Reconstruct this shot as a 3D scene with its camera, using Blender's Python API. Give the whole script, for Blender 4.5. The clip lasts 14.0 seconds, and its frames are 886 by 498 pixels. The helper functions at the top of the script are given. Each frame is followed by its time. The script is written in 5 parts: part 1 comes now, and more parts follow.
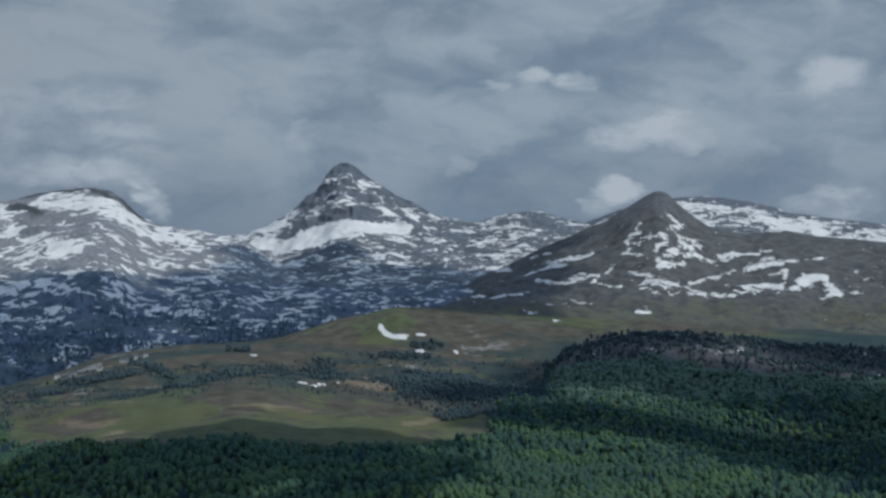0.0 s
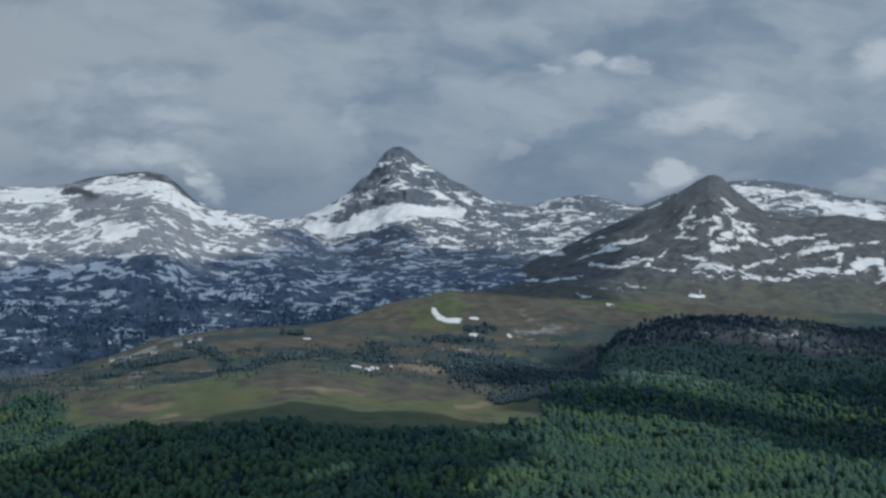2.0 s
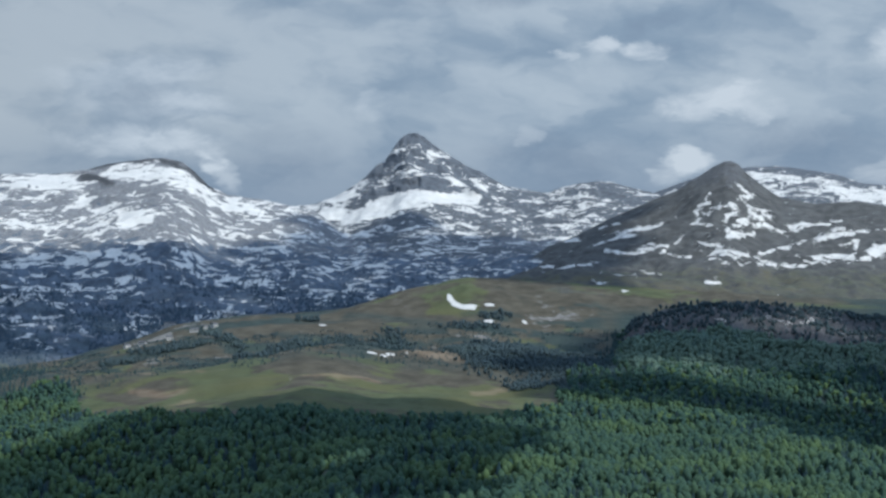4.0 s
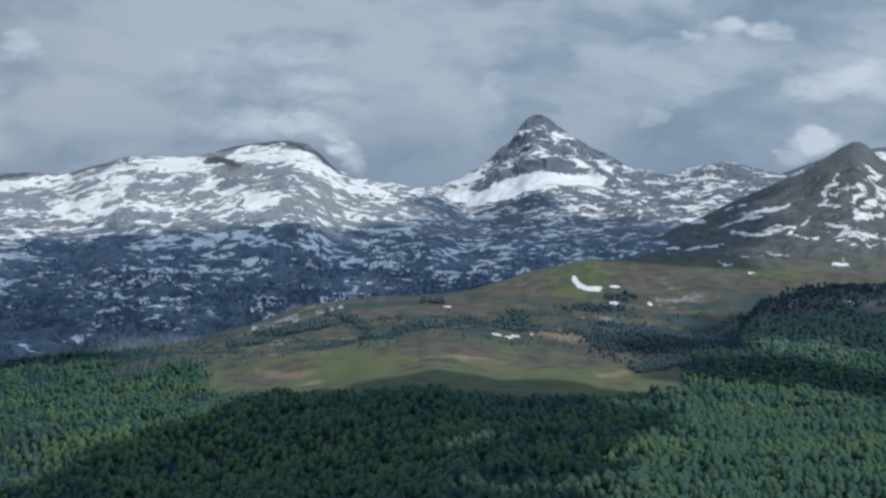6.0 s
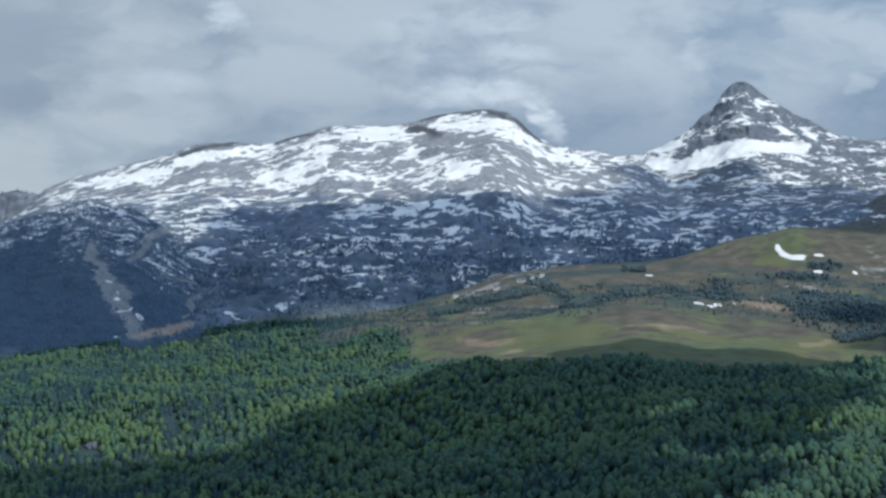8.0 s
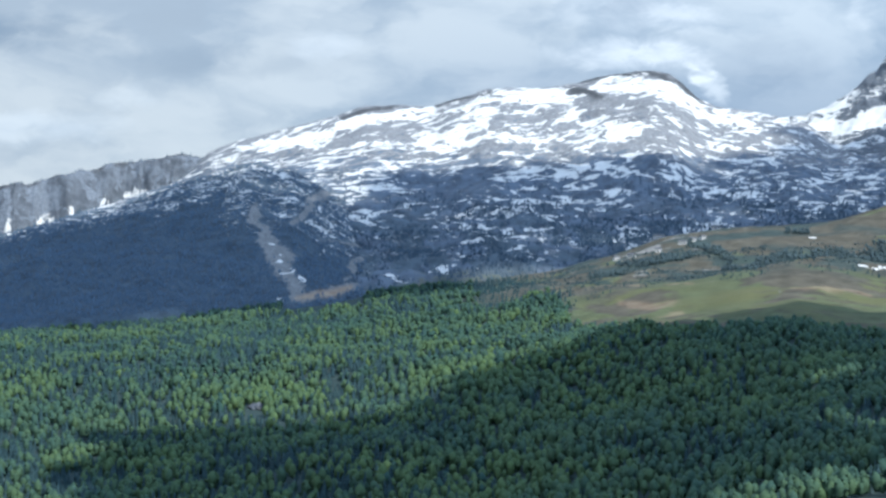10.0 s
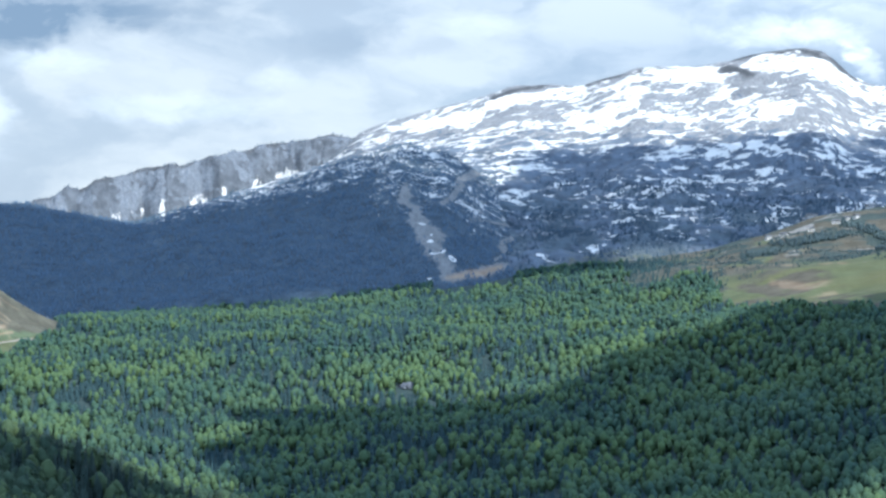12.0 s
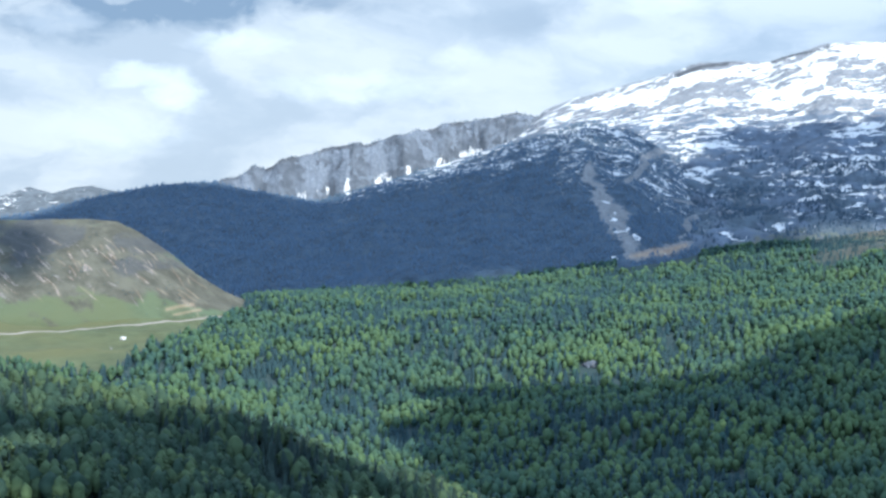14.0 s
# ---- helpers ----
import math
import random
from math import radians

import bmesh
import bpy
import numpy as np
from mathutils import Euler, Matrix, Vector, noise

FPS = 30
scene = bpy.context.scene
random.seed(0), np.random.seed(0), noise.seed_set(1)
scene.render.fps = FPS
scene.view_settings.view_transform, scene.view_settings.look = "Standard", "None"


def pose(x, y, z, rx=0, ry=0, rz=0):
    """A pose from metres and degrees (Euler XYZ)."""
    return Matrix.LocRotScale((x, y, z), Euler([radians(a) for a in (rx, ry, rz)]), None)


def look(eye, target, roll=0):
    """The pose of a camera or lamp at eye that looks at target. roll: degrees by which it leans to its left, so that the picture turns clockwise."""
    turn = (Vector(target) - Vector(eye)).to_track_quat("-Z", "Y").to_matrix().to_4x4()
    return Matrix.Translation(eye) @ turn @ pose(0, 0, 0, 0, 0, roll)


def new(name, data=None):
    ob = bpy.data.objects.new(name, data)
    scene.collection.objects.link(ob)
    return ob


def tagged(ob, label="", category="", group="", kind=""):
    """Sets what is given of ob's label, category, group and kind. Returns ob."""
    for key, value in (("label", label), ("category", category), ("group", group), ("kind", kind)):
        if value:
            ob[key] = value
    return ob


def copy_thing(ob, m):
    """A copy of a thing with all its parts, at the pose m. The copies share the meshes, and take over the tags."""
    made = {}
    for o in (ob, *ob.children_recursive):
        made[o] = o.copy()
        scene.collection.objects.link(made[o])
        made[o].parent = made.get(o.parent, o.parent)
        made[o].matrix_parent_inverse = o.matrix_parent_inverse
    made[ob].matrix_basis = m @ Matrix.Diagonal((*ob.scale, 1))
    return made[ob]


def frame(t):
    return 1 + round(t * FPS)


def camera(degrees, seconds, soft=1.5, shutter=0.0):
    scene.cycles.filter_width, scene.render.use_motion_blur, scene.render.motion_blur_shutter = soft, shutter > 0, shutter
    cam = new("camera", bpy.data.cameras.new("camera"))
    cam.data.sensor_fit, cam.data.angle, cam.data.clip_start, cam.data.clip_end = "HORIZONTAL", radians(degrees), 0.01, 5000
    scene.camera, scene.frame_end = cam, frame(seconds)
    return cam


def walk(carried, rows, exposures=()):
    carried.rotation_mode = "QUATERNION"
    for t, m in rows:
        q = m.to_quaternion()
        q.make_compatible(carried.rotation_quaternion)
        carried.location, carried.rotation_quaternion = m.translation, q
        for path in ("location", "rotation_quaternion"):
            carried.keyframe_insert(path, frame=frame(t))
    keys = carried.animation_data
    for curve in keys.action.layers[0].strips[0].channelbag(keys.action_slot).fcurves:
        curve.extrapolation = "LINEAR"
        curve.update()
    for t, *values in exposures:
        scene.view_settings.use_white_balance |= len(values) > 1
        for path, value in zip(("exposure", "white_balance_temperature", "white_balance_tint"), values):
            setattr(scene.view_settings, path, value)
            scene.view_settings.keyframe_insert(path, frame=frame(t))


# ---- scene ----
# Units are metres. The eye stands at the plan's origin on a hillside, 260 m above the datum.
# Plan places are given as (bearing, range, height): bearing in degrees to the left of north (+y).
EYE = 260.0
cam = camera(23.0, 14.0, soft=2.7)
TURNS = [
    (0.0, 0.0, 4.0, 0.301), (0.5, 0.639, 3.905, 0.27), (1.0, 1.073, 3.802, 0.225), (1.5, 1.29, 3.691, 0.2), (2.0, 1.399, 3.578, 0.2), (2.5, 1.517, 3.461, 0.19),
    (5.0, 2.625, 3.044, 0.17), (5.5, 3.787, 2.907, 0.105), (6.0, 5.085, 2.75, 0.04), (6.5, 6.476, 2.597, -0.0), (7.0, 7.845, 2.404, -0.05), (7.5, 9.136, 2.175, -0.09), (8.0, 10.367, 1.918, -0.13),
    (10.5, 15.569, 0.769, -0.18), (11.0, 16.514, 0.698, -0.165), (11.5, 17.4, 0.568, -0.16), (12.0, 18.547, 0.373, -0.16), (12.5, 19.746, 0.178, -0.18), (13.0, 20.96, -0.015, -0.19), (13.5, 22.169, -0.164, -0.17), (14.0, 23.378, -0.207, -0.13),
]
EXPOSURES = [(0.0, -0.97, 5200, 7), (1.5, -0.9, 5200, 7), (2.1, -0.86, 5200, 7), (2.5, -0.56, 5200, 7), (5.0, -0.45, 5200, 7), (5.6, -0.53, 5200, 7), (6.5, -0.53, 5200, 7), (8.0, -0.28, 5200, 7), (11.0, 0.4, 5150, 7), (14.0, 0.58, 5100, 7)]
walk(cam, [(t, pose(0, 0, EYE, 90 + pitch, roll, yaw)) for t, yaw, pitch, roll in TURNS], EXPOSURES)

# ---- light ----
SUN_BEARING, SUN_UP = -130.0, 42.0
sun_way = Vector((-math.sin(radians(SUN_BEARING)) * math.cos(radians(SUN_UP)), math.cos(radians(SUN_BEARING)) * math.cos(radians(SUN_UP)), math.sin(radians(SUN_UP))))
sun = new("sun", bpy.data.lights.new("sun", "SUN"))
sun.data.energy, sun.data.angle, sun.data.color = 5.0, radians(0.53), (1.0, 0.85, 0.63)
sun.matrix_world = look((0, 0, 3000), tuple(Vector((0, 0, 3000)) - sun_way))


# ---- node helpers ----
class Nodes:
    """A small writer of node trees: every method adds one node and returns its output socket."""

    def __init__(self, tree):
        self.tree = tree
        tree.nodes.clear()

    def put(self, socket, value):
        if isinstance(value, bpy.types.NodeSocket):
            self.tree.links.new(value, socket)
        else:
            socket.default_value = value

    def node(self, kind):
        return self.tree.nodes.new(kind)

    def math(self, op, a, b=0.0, c=0.0, clamp=False):
        n = self.node("ShaderNodeMath")
        n.operation, n.use_clamp = op, clamp
        for i, v in enumerate((a, b, c)):
            self.put(n.inputs[i], v)
        return n.outputs[0]

    def ramp(self, v, lo, hi, a=0.0, b=1.0):
        n = self.node("ShaderNodeMapRange")
        n.interpolation_type = "SMOOTHSTEP"
        for i, x in enumerate((v, lo, hi, a, b)):
            self.put(n.inputs[i], x)
        return n.outputs[0]

    def mix(self, f, a, b):
        n = self.node("ShaderNodeMix")
        n.data_type = "RGBA"
        self.put(n.inputs[0], f)
        for socket, v in ((n.inputs[6], a), (n.inputs[7], b)):
            self.put(socket, v if isinstance(v, bpy.types.NodeSocket) else (*v, 1.0))
        return n.outputs[2]

    def noise(self, at, scale, detail=4.0, rough=0.55, twist=0.0):
        n = self.node("ShaderNodeTexNoise")
        self.put(n.inputs["Vector"], at)
        for key, v in (("Scale", scale), ("Detail", detail), ("Roughness", rough), ("Distortion", twist)):
            self.put(n.inputs[key], v)
        return n.outputs["Fac"]

    def place(self, stretch=(1, 1, 1), turn=0.0, dip=0.0):
        """Places in the thing, turned to a strike (turn) and a dip in degrees, and then stretched."""
        at = self.node("ShaderNodeTexCoord").outputs["Object"]
        for angles in ((0, 0, radians(turn)), (0, radians(dip), 0)):
            if any(angles):
                m = self.node("ShaderNodeMapping")
                self.put(m.inputs["Vector"], at)
                m.inputs["Rotation"].default_value = angles
                at = m.outputs[0]
        m = self.node("ShaderNodeMapping")
        self.put(m.inputs["Vector"], at)
        m.inputs["Scale"].default_value = stretch
        return m.outputs[0]

    def attribute(self, name):
        n = self.node("ShaderNodeAttribute")
        n.attribute_name = name
        return n.outputs["Fac"]

    def finish(self, color, rough=0.9, height=None, strength=0.5, distance=1.0, gloss=0.3):
        p = self.node("ShaderNodeBsdfPrincipled")
        self.put(p.inputs["Base Color"], color if isinstance(color, bpy.types.NodeSocket) else (*color, 1.0))
        self.put(p.inputs["Roughness"], rough)
        self.put(p.inputs["Specular IOR Level"], gloss)
        if height is not None:
            b = self.node("ShaderNodeBump")
            self.put(b.inputs["Strength"], strength)
            self.put(b.inputs["Distance"], distance)
            self.put(b.inputs["Height"], height)
            self.put(p.inputs["Normal"], b.outputs[0])
        o = self.node("ShaderNodeOutputMaterial")
        self.tree.links.new(p.outputs[0], o.inputs[0])


def material(name):
    m = bpy.data.materials.new(name)
    m.use_nodes = True
    return m, Nodes(m.node_tree)


# ---- sky ----
world = bpy.data.worlds.new("cloudy_sky")
scene.world = world
world.use_nodes = True
w = Nodes(world.node_tree)
sky = w.node("ShaderNodeTexSky")
sky.sky_type, sky.sun_disc = "NISHITA", False
sky.sun_elevation, sky.sun_rotation = radians(SUN_UP), radians(-SUN_BEARING)
blue = w.node("ShaderNodeVectorMath")
blue.operation = "SCALE"
w.put(blue.inputs[0], sky.outputs[0])
blue.inputs["Scale"].default_value = 0.1
coord = w.node("ShaderNodeTexCoord")
split = w.node("ShaderNodeSeparateXYZ")
w.put(split.inputs[0], coord.outputs["Generated"])
bearing = w.math("MULTIPLY", w.math("ARCTAN2", w.math("MULTIPLY", split.outputs[0], -1.0), split.outputs[1]), 57.29578)
bearing = w.math("ADD", bearing, w.ramp(bearing, 4.0, 6.75, 0.0, 0.25))
height = w.math("MULTIPLY", w.math("ARCSINE", split.outputs[2]), 57.29578)
plane = w.node("ShaderNodeCombineXYZ")
w.put(plane.inputs[0], w.math("MULTIPLY", bearing, 0.5))
w.put(plane.inputs[1], height)
drift = w.math("MULTIPLY", w.math("SUBTRACT", w.noise(plane.outputs[0], 0.55, 5.0, 0.55), 0.5), 2.6)
lift = w.node("ShaderNodeCombineXYZ")
w.put(lift.inputs[0], w.math("ADD", w.math("MULTIPLY", bearing, 0.5), drift))
w.put(lift.inputs[1], w.math("ADD", height, w.math("MULTIPLY", drift, 0.6)))
billow = w.noise(lift.outputs[0], 0.5, 6.0, 0.52)
broad = w.noise(plane.outputs[0], 0.13, 3.0, 0.5)
wisp = w.noise(plane.outputs[0], 1.6, 6.0, 0.6, 0.6)
shape = w.math("ADD", w.math("MULTIPLY", billow, 0.8), w.math("MULTIPLY", broad, 0.4))
# the clouds stand darker over the high peaks and brighter towards the left
side = w.ramp(bearing, -4.0, 30.0)
dull = w.mix(side, (0.41, 0.46, 0.49), (0.45, 0.46, 0.452))
bright = w.mix(side, (0.70, 0.70, 0.66), (0.65, 0.62, 0.555))
cloud = w.mix(w.ramp(shape, 0.48, 0.7), dull, bright)
gap = w.math("MULTIPLY", w.ramp(shape, 0.52, 0.42), 0.5)
cloud = w.mix(gap, cloud, w.mix(side, (0.33, 0.365, 0.41), (0.44, 0.447, 0.435)))
# grey-blue haze of far rain low over the peaks
low = w.math("MULTIPLY", w.math("MULTIPLY", w.ramp(height, 7.2, 4.2), w.ramp(bearing, 20.0, 10.0)), 0.65)
cloud = w.mix(low, cloud, (0.30, 0.345, 0.405))
# single bright heaps and darker shreds: bearing, height, half width, half height, strength
HEAPS = [
    (-2.5, 8.51, 0.50, 0.23, 0.70), (-3.6, 8.35, 0.59, 0.26, 0.70), (-5.8, 7.11, 0.88, 0.40, 1.0), (-4.7, 6.89, 0.81, 0.35, 0.60), (-6.6, 6.76, 0.51, 0.26, 0.50), (-10.3, 8.34, 0.91, 0.50, 0.75),
    (-4.65, 5.42, 0.5, 0.34, 0.95), (-4.0, 5.08, 0.4, 0.22, 0.55), (-10.5, 5.09, 0.81, 0.41, 0.60), (-9.3, 4.96, 0.59, 0.29, 0.40), (3.5, 7.00, 0.56, 0.38, 0.35), (-0.4, 6.22, 0.29, 0.26, 0.25),
    (-1.4, 8.37, 0.26, 0.13, 0.45), (10.0, 7.2, 1.8, 0.6, 0.3), (8.4, 6.86, 0.85, 0.35, 0.35), (9.5, 7.96, 1.39, 0.35, 0.30), (11.6, 7.76, 1.17, 0.29, 0.25), (8.1, 5.59, 0.35, 0.32, 0.95), (7.7, 5.11, 0.29, 0.41, 0.45),
]
MORE_HEAPS = [
    (9.1, 6.06, 1.17, 0.21, 0.60), (16.3, 7.92, 0.44, 0.34, 0.60), (17.6, 6.19, 1.32, 0.29, 0.15), (9.5, 7.86, 1.32, 0.26, 0.25), (8.9, 7.05, 0.88, 0.23, 0.25), (-4.4, 6.76, 0.88, 0.44, 0.10),
    (10.0, 6.04, 1.91, 0.38, 0.50), (18.0, 6.20, 0.88, 0.38, 0.15), (23.1, 4.90, 0.59, 0.21, 0.15), (30.7, 3.91, 0.70, 0.62, 0.45), (31.8, 4.29, 0.62, 0.35, 0.4), (32.1, 2.92, 2.20, 0.67, 0.18),
    (29.0, 5.2, 1.3, 0.34, 0.40), (23.1, 4.84, 0.88, 0.29, 0.12), (25.7, 4.02, 2.35, 0.38, 0.28), (33.6, 5.68, 0.88, 0.37, 0.20),
]
SHADES = [
    (31.0, 6.35, 4.4, 0.7, 1.3), (1.6, 10.11, 2.79, 0.56, 0.40), (17.1, 8.34, 0.88, 0.44, 0.25), (6.1, 5.7, 1.4, 0.8, 0.25), (-1.1, 5.55, 1.76, 0.73, 0.35),
    (-7.5, 5.94, 1.76, 0.66, 0.3), (25.9, 6.46, 2.35, 0.44, 0.40), (20.0, 5.80, 2.93, 0.44, 0.25), (33.5, 5.6, 1.6, 0.5, 0.7),
]
warp_b = w.math("MULTIPLY", w.math("SUBTRACT", w.noise(plane.outputs[0], 1.5, 5.0, 0.62), 0.5), 1.5)
warp_h = w.math("MULTIPLY", w.math("SUBTRACT", wisp, 0.5), 0.85)
bent_b, bent_h = w.math("ADD", bearing, warp_b), w.math("ADD", height, warp_h)


ragged = w.ramp(w.noise(plane.outputs[0], 1.1, 7.0, 0.6, 0.4), 0.34, 0.6, 0.3, 1.1)


def heap(b, h, half_b, half_h, strength):
    db = w.math("POWER", w.math("ABSOLUTE", w.math("DIVIDE", w.math("SUBTRACT", bent_b, b), half_b)), 2.0)
    dh = w.math("POWER", w.math("ABSOLUTE", w.math("DIVIDE", w.math("SUBTRACT", bent_h, h), half_h)), 2.0)
    return w.math("MULTIPLY", w.ramp(w.math("ADD", db, dh), 1.9, 0.0), w.math("MULTIPLY", ragged, strength))


for row in SHADES:
    cloud = w.mix(heap(*row), cloud, w.mix(side, (0.26, 0.30, 0.355), (0.22, 0.265, 0.31)))
for row in HEAPS + MORE_HEAPS:
    cloud = w.mix(w.math("MINIMUM", w.math("MULTIPLY", heap(*row), 1.2), 0.95), cloud, w.mix(side, (0.96, 0.91, 0.82), (0.90, 0.87, 0.80)))
# towards the sun and overhead, the unseen broken cloud is brightened to fill shade
sunward = w.math("ADD", w.math("MULTIPLY", split.outputs[0], sun_way.x), w.math("ADD", w.math("MULTIPLY", split.outputs[1], sun_way.y), w.math("MULTIPLY", split.outputs[2], sun_way.z)))
glow = w.math("MULTIPLY", w.ramp(sunward, -0.1, 0.95), 0.6)
cloud = w.mix(w.ramp(sunward, -0.1, 0.8), cloud, w.mix(w.ramp(shape, 0.45, 0.75), (0.45, 0.54, 0.67), (0.61, 0.66, 0.72)))
# high overhead, out of view, thin cloud is made bluish and bright to lift shade
zenith = w.ramp(height, 14.0, 42.0, 0.0, 0.28)
cloud = w.mix(zenith, cloud, w.mix(w.ramp(shape, 0.45, 0.7), (0.46, 0.68, 1.0), (0.78, 0.9, 1.05)))
cover = w.mix(0.93, blue.outputs[0], cloud)
back = w.node("ShaderNodeBackground")
w.put(back.inputs[0], cover)
w.put(back.inputs[1], w.math("ADD", w.math("ADD", 1.0, glow), w.math("MULTIPLY", zenith, 0.05)))
w.tree.links.new(back.outputs[0], w.node("ShaderNodeOutputWorld").inputs[0])

# ---- noise on arrays ----
RNG = np.random.default_rng(7)
PERM = RNG.permutation(512)
GRAD = np.stack([np.cos(np.arange(64) * math.tau / 64), np.sin(np.arange(64) * math.tau / 64)], 1)


def gradient_noise(x, y, seed=0):
    xi, yi = np.floor(x).astype(int), np.floor(y).astype(int)
    fx, fy = x - xi, y - yi
    sx, sy = fx * fx * fx * (fx * (fx * 6 - 15) + 10), fy * fy * fy * (fy * (fy * 6 - 15) + 10)

    def corner(i, j):
        g = GRAD[PERM[(PERM[(xi + i + seed * 37) % 512] + yi + j) % 512] % 64]
        return g[..., 0] * (fx - i) + g[..., 1] * (fy - j)

    low = corner(0, 0) * (1 - sx) + corner(1, 0) * sx
    return (low * (1 - sy) + (corner(0, 1) * (1 - sx) + corner(1, 1) * sx) * sy) * 1.5


def fractal(x, y, size, octaves=5, gain=0.5, seed=0, ridged=False):
    total, amount, k = 0.0, 1.0, 1.0 / size
    for o in range(octaves):
        n = gradient_noise(x * k, y * k, seed + o)
        total = total + amount * ((0.55 - np.abs(n) * 1.6) if ridged else n)
        amount, k = amount * gain, k * 2.03
    return total


def smooth(v, lo, hi):
    t = np.clip((v - lo) / (hi - lo), 0, 1)
    return t * t * (3 - 2 * t)


def along(b, points, column):
    rows = sorted(points)
    return np.interp(b, [p[0] for p in rows], [p[column] for p in rows])


# ---- landforms ----
def sheet(name, P, fields, mat, label, category, wrap=False):
    """A grid of places P[i, j] as one smooth mesh; fields are numbers kept on its points."""
    nu, nv = P.shape[:2]
    idx = np.arange(nu * nv).reshape(nu, nv)
    if wrap:
        idx = np.concatenate([idx, idx[:1]])
    quads = np.stack([idx[:-1, :-1], idx[:-1, 1:], idx[1:, 1:], idx[1:, :-1]], -1).reshape(-1, 4)
    mesh = bpy.data.meshes.new(name)
    mesh.vertices.add(nu * nv)
    mesh.vertices.foreach_set("co", P.reshape(-1).astype(np.float32))
    mesh.loops.add(quads.size)
    mesh.loops.foreach_set("vertex_index", quads.reshape(-1).astype(np.int32))
    mesh.polygons.add(len(quads))
    mesh.polygons.foreach_set("loop_start", np.arange(0, quads.size, 4, dtype=np.int32))
    mesh.polygons.foreach_set("use_smooth", np.ones(len(quads), bool))
    mesh.update(calc_edges=True)
    for key, values in fields.items():
        values = np.asarray(values, np.float32)
        if values.ndim == 3:
            mesh.attributes.new(key, "FLOAT_VECTOR", "POINT").data.foreach_set("vector", values.reshape(-1))
        else:
            mesh.attributes.new(key, "FLOAT", "POINT").data.foreach_set("value", values.reshape(-1))
    mesh.materials.append(mat)
    return tagged(new(name, mesh), label, category, kind="structure")


def to_plan(b, r):
    """The plan's x and y at a bearing and range; left of the high peak the bearings are drawn in by a quarter degree."""
    a = np.radians(b - 0.25 * smooth(b, 4.0, 7.0))
    return -r * np.sin(a), r * np.cos(a)


def massif(crest, foot, span, nu, nv, bend=1.0, relief=20.0, grain=220.0, ridged=0.5, back=0.45, seed=0, keep=0.25, squeeze=1.0, fissure=0.0):
    """The places of a mountain: rising from its foot line to its crest, and falling away behind."""
    b = np.linspace(span[0], span[1], nu)[:, None]
    v = np.concatenate([[-0.2, -0.06], np.linspace(0, 1, nv), 1 + np.linspace(0, 1, nv // 5)[1:] ** 1.3 * back])[None, :]
    r0, r1 = along(b, foot, 1), along(b, crest, 1)
    z0, z1 = along(b, foot, 2), along(b, crest, 2)
    r = r0 + (r1 - r0) * v + fissure * fractal(b * 76 + 3 * v, 14 * v + 0 * b, 130, 5, 0.45, seed + 5)
    x, y = to_plan(b, r)
    rise = np.where(v <= 1, np.clip(v, 0, 1) ** bend, 1 - (v - 1) * 1.1)
    z = z0 + (z1 - z0) * rise - 700 * np.maximum(-v, 0)
    calm = np.where(v <= 1, keep + (1 - keep) * np.sin(np.pi * np.clip(v, 0, 1)) ** 0.6, keep + (v - 1))
    z = z + relief * calm * (fractal(x, y * squeeze, grain, 6, 0.52, seed) * (1 - ridged) + ridged * fractal(x, y * squeeze, grain, 6, 0.5, seed + 9, True))
    return np.stack([x + 0 * z, y + 0 * z, z], -1), b + 0 * z, v + 0 * z


# the ground's slope against the eye's level, in degrees, by bearing (columns) and range (rows)
GROUND_BEARINGS = np.array([-16, -8, -3, 1, 4.5, 8, 12, 18, 25, 33.0])
GROUND_RANGES = np.array([1000, 1400, 1800, 2150, 2450, 2700, 2950, 3250, 3600.0])
GROUND_ANGLES = np.array([
    [-7.5, -7.5, -7.5, -8.0, -8.5, -9.0, -9.5, -10, -10, -10],
    [-4.2, -4.2, -4.2, -4.6, -5.2, -6.0, -6.8, -7.0, -7.2, -7.2],
    [-2.7, -2.6, -2.5, -2.6, -2.8, -3.2, -4.2, -4.8, -5.0, -4.5],
    [-1.6, -1.4, -1.3, -1.25, -1.25, -1.4, -2.2, -2.9, -2.9, -2.75],
    [-0.7, -0.6, -0.6, -0.5, -0.3, -0.4, -1.0, -1.7, -1.85, -1.75],
    [-0.2, 0.1, 0.1, 0.2, 0.35, 0.25, -0.25, -0.95, -1.45, -1.7],
    [0.4, 0.9, 0.9, 1.0, 1.0, 0.75, 0.2, -0.6, -1.3, -2.0],
    [1.3, 1.8, 2.1, 2.25, 1.6, 1.4, 0.3, -0.55, -1.4, -2.3],
    [1.2, 1.9, 2.1, 2.0, 1.2, 0.5, -0.2, -1.0, -1.7, -2.6],
])


